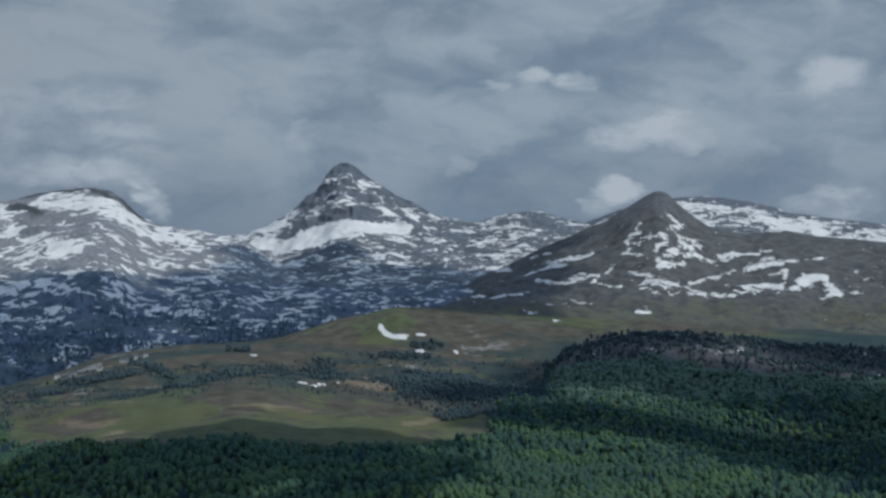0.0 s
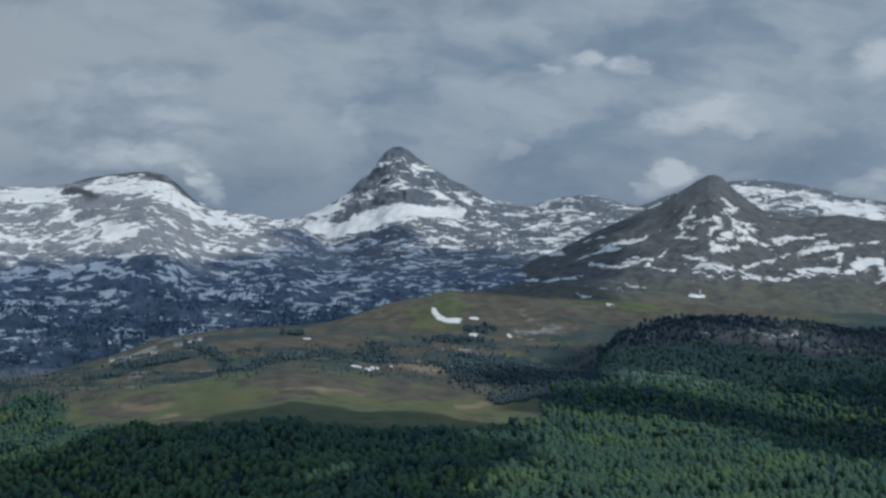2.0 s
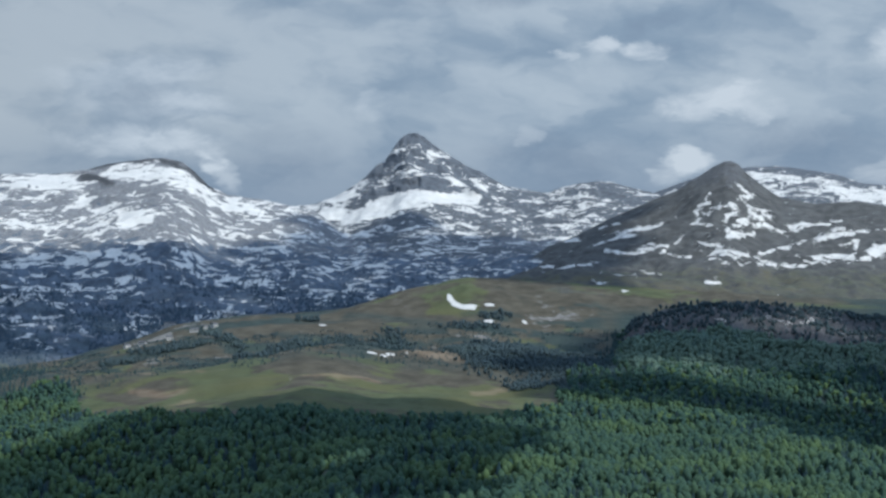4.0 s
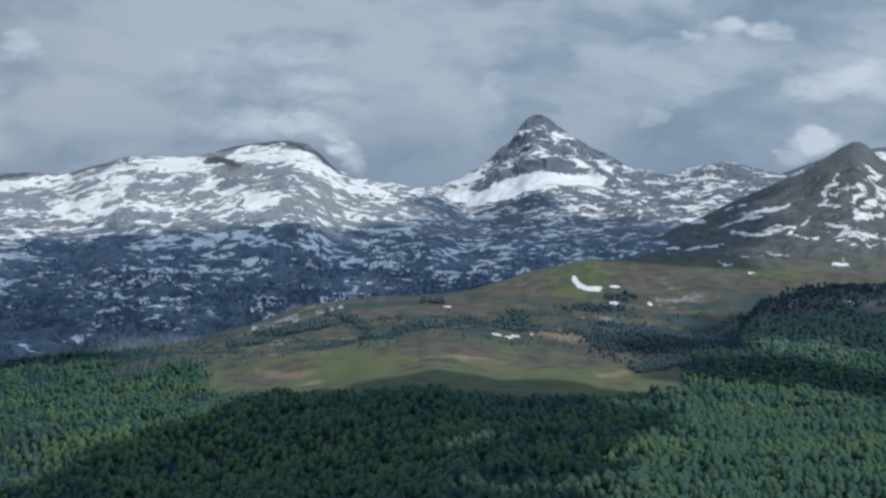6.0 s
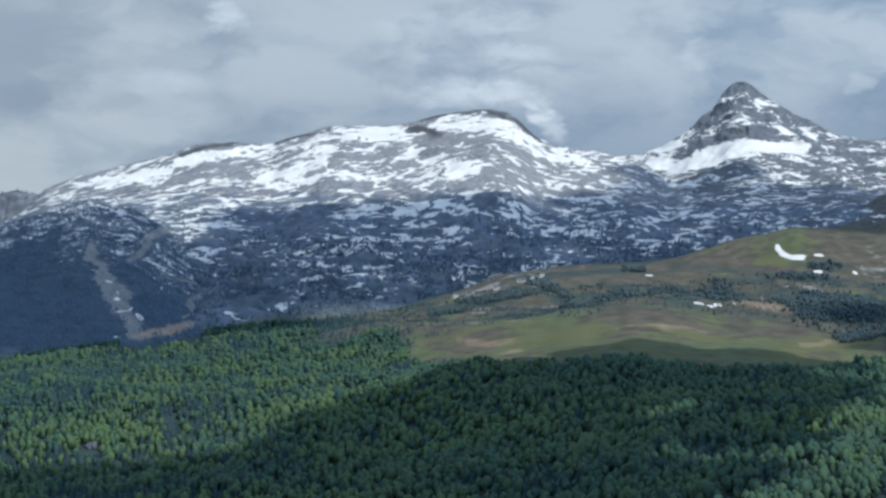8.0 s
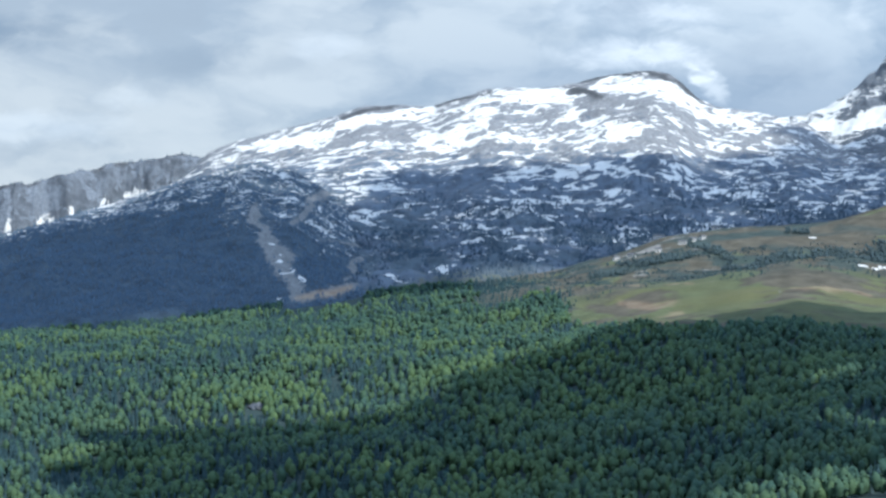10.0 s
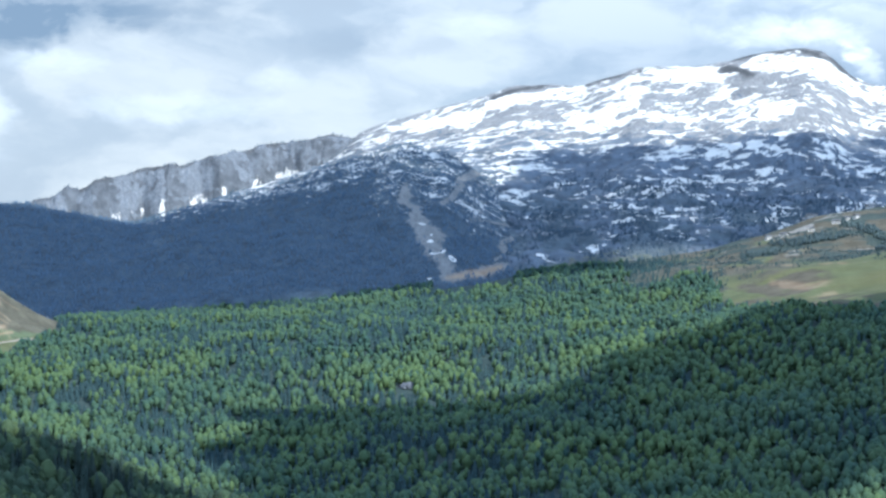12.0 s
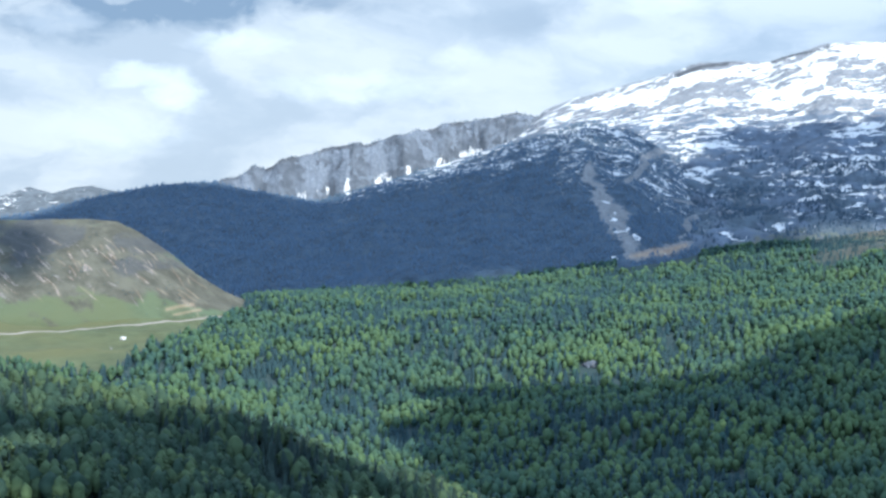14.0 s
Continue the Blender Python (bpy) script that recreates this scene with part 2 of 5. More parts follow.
# hillocks and hollows: bearing, range, height, breadth
KNOLLS = [(6.3, 2640, 7, 60), (4.7, 2690, 12, 70), (3.0, 2690, 11, 65), (1.5, 2670, 8, 55), (9.4, 2700, 6, 45), (-0.4, 2760, 8, 45), (12.6, 2120, 16, 110), (15.0, 1880, 14, 110), (17.5, 1680, 10, 100), (21.0, 2250, 8, 110),
          (6.8, 2800, -6, 36), (4.9, 2845, -9, 38), (3.1, 2850, -10, 40), (2.6, 3230, 9, 70), (1.0, 3250, 7, 80), (8.3, 2960, 7, 50), (10.4, 2930, 5, 45), (5.9, 2960, 6, 40),
          (-8.6, 2480, -16, 110), (-9.7, 2330, -26, 130), (-11.2, 2150, -34, 150), (-7.2, 2200, 8, 90), (-8.7, 2010, 8, 90)]


def ground_height(b, r):
    bb = np.clip(b, GROUND_BEARINGS[0], GROUND_BEARINGS[-1])
    rr = np.clip(r, 1000, 3600)
    ti = np.interp(rr, GROUND_RANGES, np.arange(len(GROUND_RANGES)))
    tj = np.interp(bb, GROUND_BEARINGS, np.arange(len(GROUND_BEARINGS)))
    cols = np.clip(np.floor(tj).astype(int), 0, len(GROUND_BEARINGS) - 2)
    f = tj - cols
    lines = []
    for k in (-1, 0, 1, 2):
        c = np.clip(cols + k, 0, len(GROUND_BEARINGS) - 1)
        n = len(GROUND_RANGES)
        i = np.clip(np.floor(ti).astype(int), 0, n - 2)
        g = ti - i
        p = [GROUND_ANGLES[np.clip(i + m, 0, n - 1), c] for m in (-1, 0, 1, 2)]
        lines.append(0.5 * (2 * p[1] + (p[2] - p[0]) * g + (2 * p[0] - 5 * p[1] + 4 * p[2] - p[3]) * g ** 2 + (3 * p[1] - p[0] - 3 * p[2] + p[3]) * g ** 3))
    p = lines
    angle = 0.5 * (2 * p[1] + (p[2] - p[0]) * f + (2 * p[0] - 5 * p[1] + 4 * p[2] - p[3]) * f ** 2 + (3 * p[1] - p[0] - 3 * p[2] + p[3]) * f ** 3)
    z = EYE + rr * np.tan(np.radians(angle))
    x, y = to_plan(b, r)
    # below the eye the hillside climbs to the viewpoint
    near = EYE - 1.7 - r * 0.178
    z = np.where(r < 1000, np.minimum(near, EYE - 1.7) * (1 - smooth(r, 700, 1000)) + z * smooth(r, 700, 1000), z)
    rough = smooth(r, 250, 900)
    z = z + rough * (9.0 * fractal(x, y, 330, 5, 0.5, 3) * smooth(r, 3300, 2500) + 4.0 * fractal(x, y, 90, 4, 0.5, 5))
    for b0, r0, tall, wide in KNOLLS:
        x0, y0 = to_plan(b0, r0)
        z = z + tall * np.exp(-((x - x0) ** 2 + (y - y0) ** 2) / (2 * wide * wide))
    # beyond the plateau the land sinks and runs on to the horizon
    return np.where(r > 3600, z + (120 - z) * smooth(r, 3600, 4300), z)


# ---- materials ----
def terrain(name, soil, grass, rock, snow_grain=9.0, flat=(1.0, 1.0, 2.2), turn=0.0, break_up=0.55, bump=0.6, rock_var=0.35, edge=0.06, dip=0.0, broad=0.4, twist=0.7, fleck=0.28, strata=False):
    """Mountain ground. Point fields: snow, green, bare, clay, slate, wood (how much of each lies there)."""
    m, n = material(name)
    at = n.place()
    lying = n.place(flat, turn, dip)
    if strata:
        layers = n.node("ShaderNodeAttribute")
        layers.attribute_name = "strata"
        lying = layers.outputs["Vector"]
    fine, mid, big = n.noise(at, 0.35, 5.0, 0.6), n.noise(at, 0.045, 6.0, 0.6), n.noise(at, 0.008, 4.0, 0.5)
    patch = n.noise(lying, 1.0 / snow_grain, 7.0, 0.6, twist)
    small = n.noise(lying, 3.4 / snow_grain, 5.0, 0.65, 0.4)
    wide = n.noise(lying, 0.3 / snow_grain, 3.0, 0.5, 0.5)
    soil_c = n.mix(n.ramp(mid, 0.3, 0.7), tuple(c * 0.68 for c in soil), tuple(c * 1.25 for c in soil))
    grass_c = n.mix(n.ramp(mid, 0.3, 0.7), tuple(c * 0.75 for c in grass), tuple(min(1, c * 1.2) for c in grass))
    grass_c = n.mix(n.ramp(big, 0.4, 0.65), grass_c, (grass[0] * 1.2, grass[1] * 1.06, grass[2] * 0.95))
    rock_c = n.mix(n.ramp(fine, 0.3, 0.7), tuple(c * (1 - rock_var) for c in rock), tuple(min(1, c * (1 + rock_var)) for c in rock))
    rock_c = n.mix(n.math("MULTIPLY", n.ramp(mid, 0.35, 0.65), 0.4), rock_c, tuple(c * 0.6 for c in rock))
    green = n.ramp(n.math("ADD", n.attribute("green"), n.math("MULTIPLY", n.math("SUBTRACT", mid, 0.5), 1.1)), 0.35, 0.65)
    bare = n.ramp(n.math("ADD", n.attribute("bare"), n.math("MULTIPLY", n.math("SUBTRACT", patch, 0.5), 1.5)), 0.42, 0.58)
    cover = n.math("ADD", n.attribute("snow"), n.math("MULTIPLY", n.math("SUBTRACT", n.math("ADD", n.math("MULTIPLY", wide, broad), n.math("ADD", n.math("MULTIPLY", patch, 1 - fleck - broad), n.math("MULTIPLY", small, fleck))), 0.5), 2.0 * break_up))
    snow = n.ramp(cover, 0.5 - edge, 0.5 + edge)
    # dark forest floor, its colour tinted blue for haze
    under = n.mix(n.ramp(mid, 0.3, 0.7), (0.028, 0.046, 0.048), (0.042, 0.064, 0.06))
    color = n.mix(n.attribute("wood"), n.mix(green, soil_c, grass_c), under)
    color = n.mix(bare, color, rock_c)
    color = n.mix(n.attribute("clay"), color, n.mix(n.ramp(mid, 0.3, 0.7), (0.24, 0.165, 0.105), (0.36, 0.28, 0.2)))
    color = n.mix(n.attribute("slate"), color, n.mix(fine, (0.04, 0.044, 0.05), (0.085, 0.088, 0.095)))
    snow_c = n.mix(n.ramp(mid, 0.3, 0.8), (0.58, 0.575, 0.56), (0.72, 0.71, 0.68))
    color = n.mix(snow, color, snow_c)
    relief = n.math("ADD", n.math("MULTIPLY", mid, 3.0), n.math("ADD", fine, n.math("MULTIPLY", snow, 0.7)))
    n.finish(color, n.math("SUBTRACT", 0.95, n.math("MULTIPLY", snow, 0.35)), relief, bump, 1.6, 0.2)
    return m


GROUND = terrain("meadow_and_forest_floor", (0.084, 0.077, 0.058), (0.084, 0.098, 0.05), (0.21, 0.205, 0.195), 16.0, break_up=0.2)
# haze is put into the karst's soil and rock as a blue tint
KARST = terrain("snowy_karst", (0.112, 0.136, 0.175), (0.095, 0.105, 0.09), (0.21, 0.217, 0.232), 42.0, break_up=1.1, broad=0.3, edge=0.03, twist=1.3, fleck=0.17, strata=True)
SUMMIT = terrain("dark_summit_rock", (0.12, 0.13, 0.145), (0.05, 0.055, 0.04), (0.115, 0.128, 0.15), 34.0, (1.0, 1.0, 3.0), 0.0, 0.95, broad=0.3, edge=0.035, twist=1.2, fleck=0.2)
BROWN = terrain("brown_mountain_turf", (0.092, 0.094, 0.094), (0.086, 0.092, 0.072), (0.11, 0.114, 0.122), 20.0, (1.0, 1.0, 2.3), 0.0, 1.25, broad=0.15, edge=0.035)
# the scarp's blue-grey rock carries a tint that imitates haze
SCARP = terrain("pale_limestone_scarp", (0.1, 0.112, 0.132), (0.05, 0.06, 0.05), (0.155, 0.174, 0.206), 26.0, (1.2, 1.2, 1.1), 0.0, 0.6, 0.8, broad=0.3)
# ridge floor toned like the shaded pines, with haze added as blue
WOODS = terrain("shaded_hazy_forest_floor", (0.058, 0.082, 0.112), (0.06, 0.084, 0.1), (0.19, 0.195, 0.2), 24.0, (1.0, 1.4, 2.6), break_up=0.9, broad=0.25, twist=1.2)
BLUFF = terrain("brown_bluff_rock", (0.085, 0.085, 0.09), (0.07, 0.085, 0.075), (0.105, 0.102, 0.105), 16.0, (1.2, 1.2, 0.9), 0.0, 0.9, broad=0.25, twist=1.2)
HILL = terrain("grazed_hill", (0.088, 0.086, 0.066), (0.076, 0.1, 0.06), (0.18, 0.165, 0.15), 20.0, (2.6, 1.2, 0.5), -32.0, 0.4, dip=40.0)

# ---- ground ----
gb = np.concatenate([np.linspace(-14, 38, 420), np.linspace(38, 346, 60)[1:-1]])[:, None]
gr = np.concatenate([np.linspace(0.0, 900, 22), np.linspace(900, 3600, 205)[1:], np.linspace(3600, 4980, 16)[1:]])[None, :]
gz = ground_height(gb, gr)
gx, gy = to_plan(gb, gr)
g_noise = fractal(gx, gy, 140, 5, 0.55, 21)


def oval(b, r, b0, r0, half_b, half_r, soft=0.35):
    """1 within an oval about (b0, r0) of the plan, 0 well outside it."""
    d = np.hypot((b - b0) / half_b, (r - r0) / half_r)
    return 1 - smooth(d + 0.35 * g_like(b, r), 1 - soft, 1 + soft)


def g_like(b, r):
    x, y = to_plan(b, r)
    return fractal(x, y, 90, 4, 0.55, 31)


def stroke(u, v, lines, soft=0.0):
    """1 on broad strokes of a map, 0 off them; each line is a run of (u, v, half width)."""
    best = np.full(np.broadcast(u, v).shape, 9.0)
    for line in lines:
        for p, q in zip(line, line[1:] or line):
            du, dv = q[0] - p[0], q[1] - p[1]
            length = du * du + dv * dv
            t = np.clip(((u - p[0]) * du + (v - p[1]) * dv) / length, 0, 1) if length else 0.0
            d = np.hypot(u - p[0] - t * du, v - p[1] - t * dv) / (p[2] + (q[2] - p[2]) * t)
            best = np.minimum(best, d)
    return 1 - smooth(best, 0.45 * (1 - soft), 1.55 + 0.75 * soft)


def on_face(b, z, lines, reach, fray=7.0):
    """Strokes on a mountain face, frayed along their edges: points given as (bearing, height, half width)."""
    k = math.pi / 180 * reach
    s = b * k
    return stroke(s + 2.5 * fray * fractal(s, z * 2.2, 70, 3, 0.5, 15), z + fray * fractal(s, z * 2.2, 60, 4, 0.5, 17), [[(p[0] * k, p[1], p[2]) for p in line] for line in lines], 1.0)


def on_ground(b, r, lines):
    """Strokes on gentle ground: points given as (bearing, range, half width along the range)."""
    x, y = to_plan(b, r)
    return stroke(b * 200 + 9 * fractal(x, y, 30, 4, 0.6, 45), r + 9 * fractal(x, y, 34, 4, 0.6, 47), [[(p[0] * 200, p[1], p[2]) for p in line] for line in lines])


def meadow_at(b, r):
    low = np.interp(b, [-1.5, 0, 2, 5, 8, 10, 11.5], [2310, 2190, 2135, 2125, 2150, 2245, 2390])
    ragged = 14 * g_like(b, r)
    main = smooth(r + ragged, low - 10, low + 10) * smooth(b, -1.7, -0.9) * smooth(b + 0.025 * ragged, 12.1, 11.4) * (1 - smooth(r + 3 * ragged, 2520, 2700))
    upper = np.maximum.reduce([oval(b, r, 2.0, 3160, 3.0, 140), oval(b, r, -3.0, 3250, 6.0, 150), oval(b, r, 5.0, 3010, 3.0, 60)])
    edge = np.interp(b, [28.5, 29.6, 30.2, 31, 32.2, 33.5, 35, 38], [2450, 2330, 2230, 2150, 2000, 2040, 2020, 2000])
    left = smooth(r + 30 * g_like(b, r), edge - 15, edge + 15) * smooth(b, 28.2, 29.2)
    return np.maximum.reduce([main, upper, left])


def scrub_at(b, r):
    """Open heath between the woods and the karst."""
    return smooth(r + 70 * g_like(b, r), 2560, 2680) * smooth(b, -3.2, -2.0) * smooth(b, 15.5, 11.5)


GULLY = [[(7.4, 2680, 24), (6.8, 2790, 24), (6.06, 2872, 26), (4.68, 2892, 24), (3.9, 2870, 30)], [(8.3, 3060, 26), (7.8, 2960, 30), (7.3, 2860, 20)], [(5.7, 3130, 24), (5.2, 3120, 18)]]


def thicket_at(b, r):
    """Dark clumps of trees standing in the heath and along its gully."""
    clumps = [oval(b, r, 0.2, 2730, 1.4, 130), oval(b, r, -1.6, 2640, 1.5, 140), oval(b, r, 3.15, 2860, 0.62, 100), oval(b, r, -0.4, 2470, 0.5, 40), oval(b, r, -1.8, 2430, 0.6, 50), oval(b, r, 0.9, 2990, 1.0, 20),
              oval(b, r, 9.4, 2900, 0.9, 26), oval(b, r, 0.4, 3040, 0.5, 22), oval(b, r, 10.6, 2830, 0.5, 22), 0.85 * on_ground(b, r, GULLY)]
    return np.maximum.reduce(clumps)


meadow = meadow_at(gb, gr)
heath = scrub_at(gb, gr)
left_pasture = meadow * smooth(gb, 25, 28)
brown_knolls = np.maximum.reduce([oval(gb, gr, 4.6, 2580, 2.2, 90), oval(gb, gr, 2.0, 2620, 1.3, 70), oval(gb, gr, 5.8, 3050, 1.5, 120), oval(gb, gr, 6.3, 2760, 1.6, 60), oval(gb, gr, 2.4, 2600, 1.0, 120), oval(gb, gr, 9.5, 2480, 1.2, 50), oval(gb, gr, 3.2, 3120, 0.9, 60)])
green = np.clip(0.3 + 0.36 * meadow + 0.75 * g_noise - 0.1 * heath - 0.5 * brown_knolls + 0.7 * left_pasture - 0.3 * smooth(gr, 2850, 3000), 0, 1)
PALE_ROCK = [[(-0.1, 2985, 14), (-0.66, 3041, 18), (-1.55, 3064, 26), (-2.3, 3024, 22)], [(8.0, 2814, 9), (7.4, 2779, 9)], [(11.5, 2936, 12), (10.7, 2990, 16), (9.95, 3056, 22), (9.2, 3120, 22), (8.5, 3200, 18)], [(7.7, 2930, 6), (6.9, 2950, 6)], [(7.9, 2562, 7), (7.4, 2530, 8)], [(7.1, 2505, 9), (6.7, 2480, 8)], [(6.4, 2450, 7), (6.0, 2420, 8)], [(-0.2, 2520, 22), (-1.3, 2500, 18)]]
DIRT = [[(10.15, 2523, 16), (9.34, 2451, 22), (8.82, 2457, 18)], [(10.4, 2640, 5), (9.2, 2600, 5), (8.3, 2580, 5)]]
TRACKS = [[(32.8, 2130, 4), (32.2, 2180, 4), (31.6, 2215, 4)], [(31.6, 2200, 5), (31.2, 2190, 4)]]
bare = np.clip(0.08 + 0.14 * heath * (1 - meadow) + 0.35 * fractal(gx, gy, 60, 4, 0.6, 23) * heath + 0.42 * on_ground(gb, gr, PALE_ROCK) + 0.3 * on_ground(gb, gr, PALE_ROCK[2:3]) + 0.45 * on_ground(gb, gr, TRACKS), 0, 1)
OLD_SNOW = [[(1.72, 3154, 8), (1.5, 3122, 22), (1.34, 3098, 20), (0.95, 3094, 14), (0.35, 3096, 9)], [(0.84, 3027, 7), (0.48, 3017, 7)], [(-0.32, 3037, 7), (-0.37, 3036, 7)], [(3.76, 2664, 4), (3.4, 2648, 8), (3.05, 2658, 4)],
            [(2.92, 2690, 4), (2.7, 2700, 5)], [(1.46, 2768, 9), (1.19, 2687, 12)], [(-2.8, 3260, 9), (-3.18, 3250, 9)], [(5.6, 3020, 5), (5.0, 3028, 5)]]
snow = 0.1 + 0.8 * on_ground(gb, gr, [[(p[0], p[1], p[2] * 0.62) for p in line] for line in OLD_SNOW])
DRY = [[(9.4, 2335, 10), (9.1, 2370, 16), (8.6, 2395, 12)], [(5.6, 2450, 18), (4.6, 2440, 30), (3.6, 2470, 24)], [(2.8, 2730, 22), (2.2, 2690, 26), (1.2, 2650, 20)], [(0.9, 2430, 26), (0.2, 2460, 22)]]
clay = np.clip(on_ground(gb, gr, DRY) * (0.45 + 0.8 * fractal(gx, gy, 40, 4, 0.6, 29)), 0, 0.42) + np.clip(0.42 * on_ground(gb, gr, DIRT), 0, 0.6)
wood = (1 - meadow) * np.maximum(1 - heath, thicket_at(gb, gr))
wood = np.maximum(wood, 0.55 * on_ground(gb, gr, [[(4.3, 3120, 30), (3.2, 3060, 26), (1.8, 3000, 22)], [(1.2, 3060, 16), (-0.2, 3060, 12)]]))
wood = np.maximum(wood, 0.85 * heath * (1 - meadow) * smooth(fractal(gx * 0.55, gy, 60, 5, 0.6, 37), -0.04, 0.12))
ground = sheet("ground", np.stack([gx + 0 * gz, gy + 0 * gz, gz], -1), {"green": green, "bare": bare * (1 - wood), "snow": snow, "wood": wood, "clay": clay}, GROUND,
               "rolling ground of meadow, heath and forest floor", "ground", wrap=True)

# ---- mountains: crest and foot lines as (bearing, range, height) ----
FAR_SNOW_CREST = [(-16.9, 4800, 581), (-14.1, 4800, 604), (-11.5, 4800, 636), (-10.3, 4800, 652), (-9.1, 4800, 666), (-8.5, 4800, 685), (-7.7, 4800, 699), (-6.9, 4800, 707), (-6.2, 4800, 704), (-4.9, 4800, 685), (-3.7, 4800, 651), (-2.6, 4800, 640), (-1.5, 4800, 600)]
FAR_SNOW_FOOT = [(-17, 4200, 470), (-1.5, 4200, 520)]
PEAK_CREST = [(-6.2, 4700, 575), (-4.7, 4700, 613), (-3.67, 4700, 645), (-3.0, 4700, 659), (-2.63, 4700, 666), (-2.26, 4700, 669), (-1.81, 4700, 664), (-1.44, 4700, 657), (-0.99, 4700, 644), (-0.24, 4700, 654), (0.13, 4700, 659), (0.43, 4700, 673), (0.8, 4700, 691), (1.4, 4700, 715), (1.99, 4700, 747), (2.29, 4700, 767), (2.47, 4700, 775), (2.7, 4700, 776), (2.89, 4700, 766), (3.11, 4700, 739), (3.33, 4700, 718), (3.56, 4700, 706), (3.78, 4700, 685), (4.08, 4700, 665), (4.67, 4700, 638), (5.26, 4700, 623), (6.11, 4700, 615), (6.59, 4700, 607), (7.9, 4700, 575)]
PEAK_FOOT = [(-6.5, 4000, 480), (0, 4000, 480), (4, 4000, 470), (8, 4000, 460)]
LEFT_CREST = [(-4.0, 4350, 545), (2.5, 4350, 538), (4.5, 4350, 545), (5.3, 4350, 580), (6.4, 4350, 596), (6.9, 4350, 602), (7.69, 4350, 613), (8.21, 4350, 634), (8.58, 4350, 662), (8.88, 4350, 679), (9.33, 4350, 687), (10.07, 4350, 680), (10.81, 4350, 673), (11.33, 4350, 659), (12.44, 4350, 648), (13.18, 4350, 651), (13.77, 4350, 646), (14.5, 4350, 631), (15.15, 4350, 614), (15.96, 4350, 616), (16.9, 4350, 612), (17.7, 4350, 592), (18.91, 4350, 569), (20.09, 4350, 546), (21.0, 4350, 517), (21.5, 4340, 478), (21.9, 4330, 459), (22.5, 4300, 440), (24.3, 4300, 396), (25.7, 4300, 363), (27, 4300, 338), (31, 4300, 250)]
LEFT_FOOT = [(-4, 3350, 345), (1, 3350, 335), (4.2, 3350, 325), (8, 3350, 290), (11, 3250, 255), (14, 3150, 232), (20, 3100, 200), (31, 3100, 120)]
SCARP_CREST = [(21.0, 4450, 512), (21.4, 4450, 520), (21.72, 4450, 521), (22.53, 4450, 506), (23.49, 4450, 502), (24.07, 4450, 488), (24.88, 4450, 475), (25.68, 4450, 455), (26.26, 4450, 460), (26.76, 4450, 446), (27.41, 4450, 428), (27.69, 4450, 430), (28.27, 4450, 407), (28.58, 4450, 411), (29.02, 4450, 387), (29.39, 4450, 383), (30.8, 4450, 350), (33.0, 4450, 310)]
SCARP_FOOT = [(21.0, 4400, 455), (22, 4400, 420), (23.5, 4400, 390), (25.5, 4400, 350), (27, 4400, 315), (33, 4400, 260)]
DARK_CREST = [(16.0, 3650, 334), (17.17, 3650, 382), (18.05, 3650, 420), (18.79, 3650, 446), (19.23, 3650, 449), (19.68, 3650, 461), (20.12, 3650, 458), (20.64, 3650, 442), (21.46, 3650, 430), (22.35, 3650, 411), (23.39, 3650, 383), (24.58, 3650, 369), (25.47, 3650, 354), (26.36, 3650, 331), (26.95, 3650, 324), (27.84, 3650, 335), (28.73, 3650, 344), (29.61, 3650, 357), (30.34, 3650, 356), (31.37, 3650, 349), (32.1, 3650, 339), (33.26, 3650, 323), (34.41, 3650, 303), (35.12, 3650, 296), (38, 3650, 282)]
DARK_FOOT = [(16.0, 3150, 180), (17.5, 2980, 212), (18.71, 2920, 225), (20.41, 2900, 225), (23.09, 2900, 217), (24.87, 2900, 208), (26.95, 2900, 190), (28.72, 2900, 168), (38, 2900, 130)]
RIGHT_CREST = [(-16.9, 4000, 507), (-14.1, 4000, 531), (-11.5, 4000, 542), (-10.56, 4000, 550), (-9.69, 4000, 556), (-8.97, 4000, 565), (-7.95, 4000, 563), (-7.07, 4000, 574), (-6.63, 4000, 595), (-6.19, 4000, 620), (-5.97, 4000, 637), (-5.78, 4000, 643), (-5.6, 4000, 642), (-5.31, 4000, 633), (-4.86, 4000, 612), (-4.34, 4000, 590), (-3.67, 4000, 571), (-2.63, 4000, 540), (-1.73, 4000, 509), (-0.99, 4000, 489), (-0.24, 4000, 457), (0.8, 4000, 431), (2.14, 4000, 406)]
RIGHT_FOOT = [(-16.8, 3200, 300), (-11.5, 3200, 328), (-9.1, 3200, 338), (-6.2, 3200, 350), (-3.2, 3200, 366), (-1.3, 3200, 382), (2.14, 3200, 358)]
CLIFF_CREST = [(-16.8, 2950, 337), (-14.1, 2950, 331), (-11.5, 2950, 324), (-10.5, 2950, 328), (-9.1, 2950, 331), (-8.2, 2950, 339), (-7.0, 2950, 345), (-6.2, 2950, 350), (-4.8, 2950, 349), (-3.8, 2950, 340), (-3.2, 2950, 325), (-2.8, 2950, 300), (-2.2, 2950, 265)]
CLIFF_FOOT = [(-16.8, 2600, 182), (-11.5, 2600, 200), (-7.6, 2600, 226), (-4.7, 2600, 246), (-2.2, 2600, 244)]
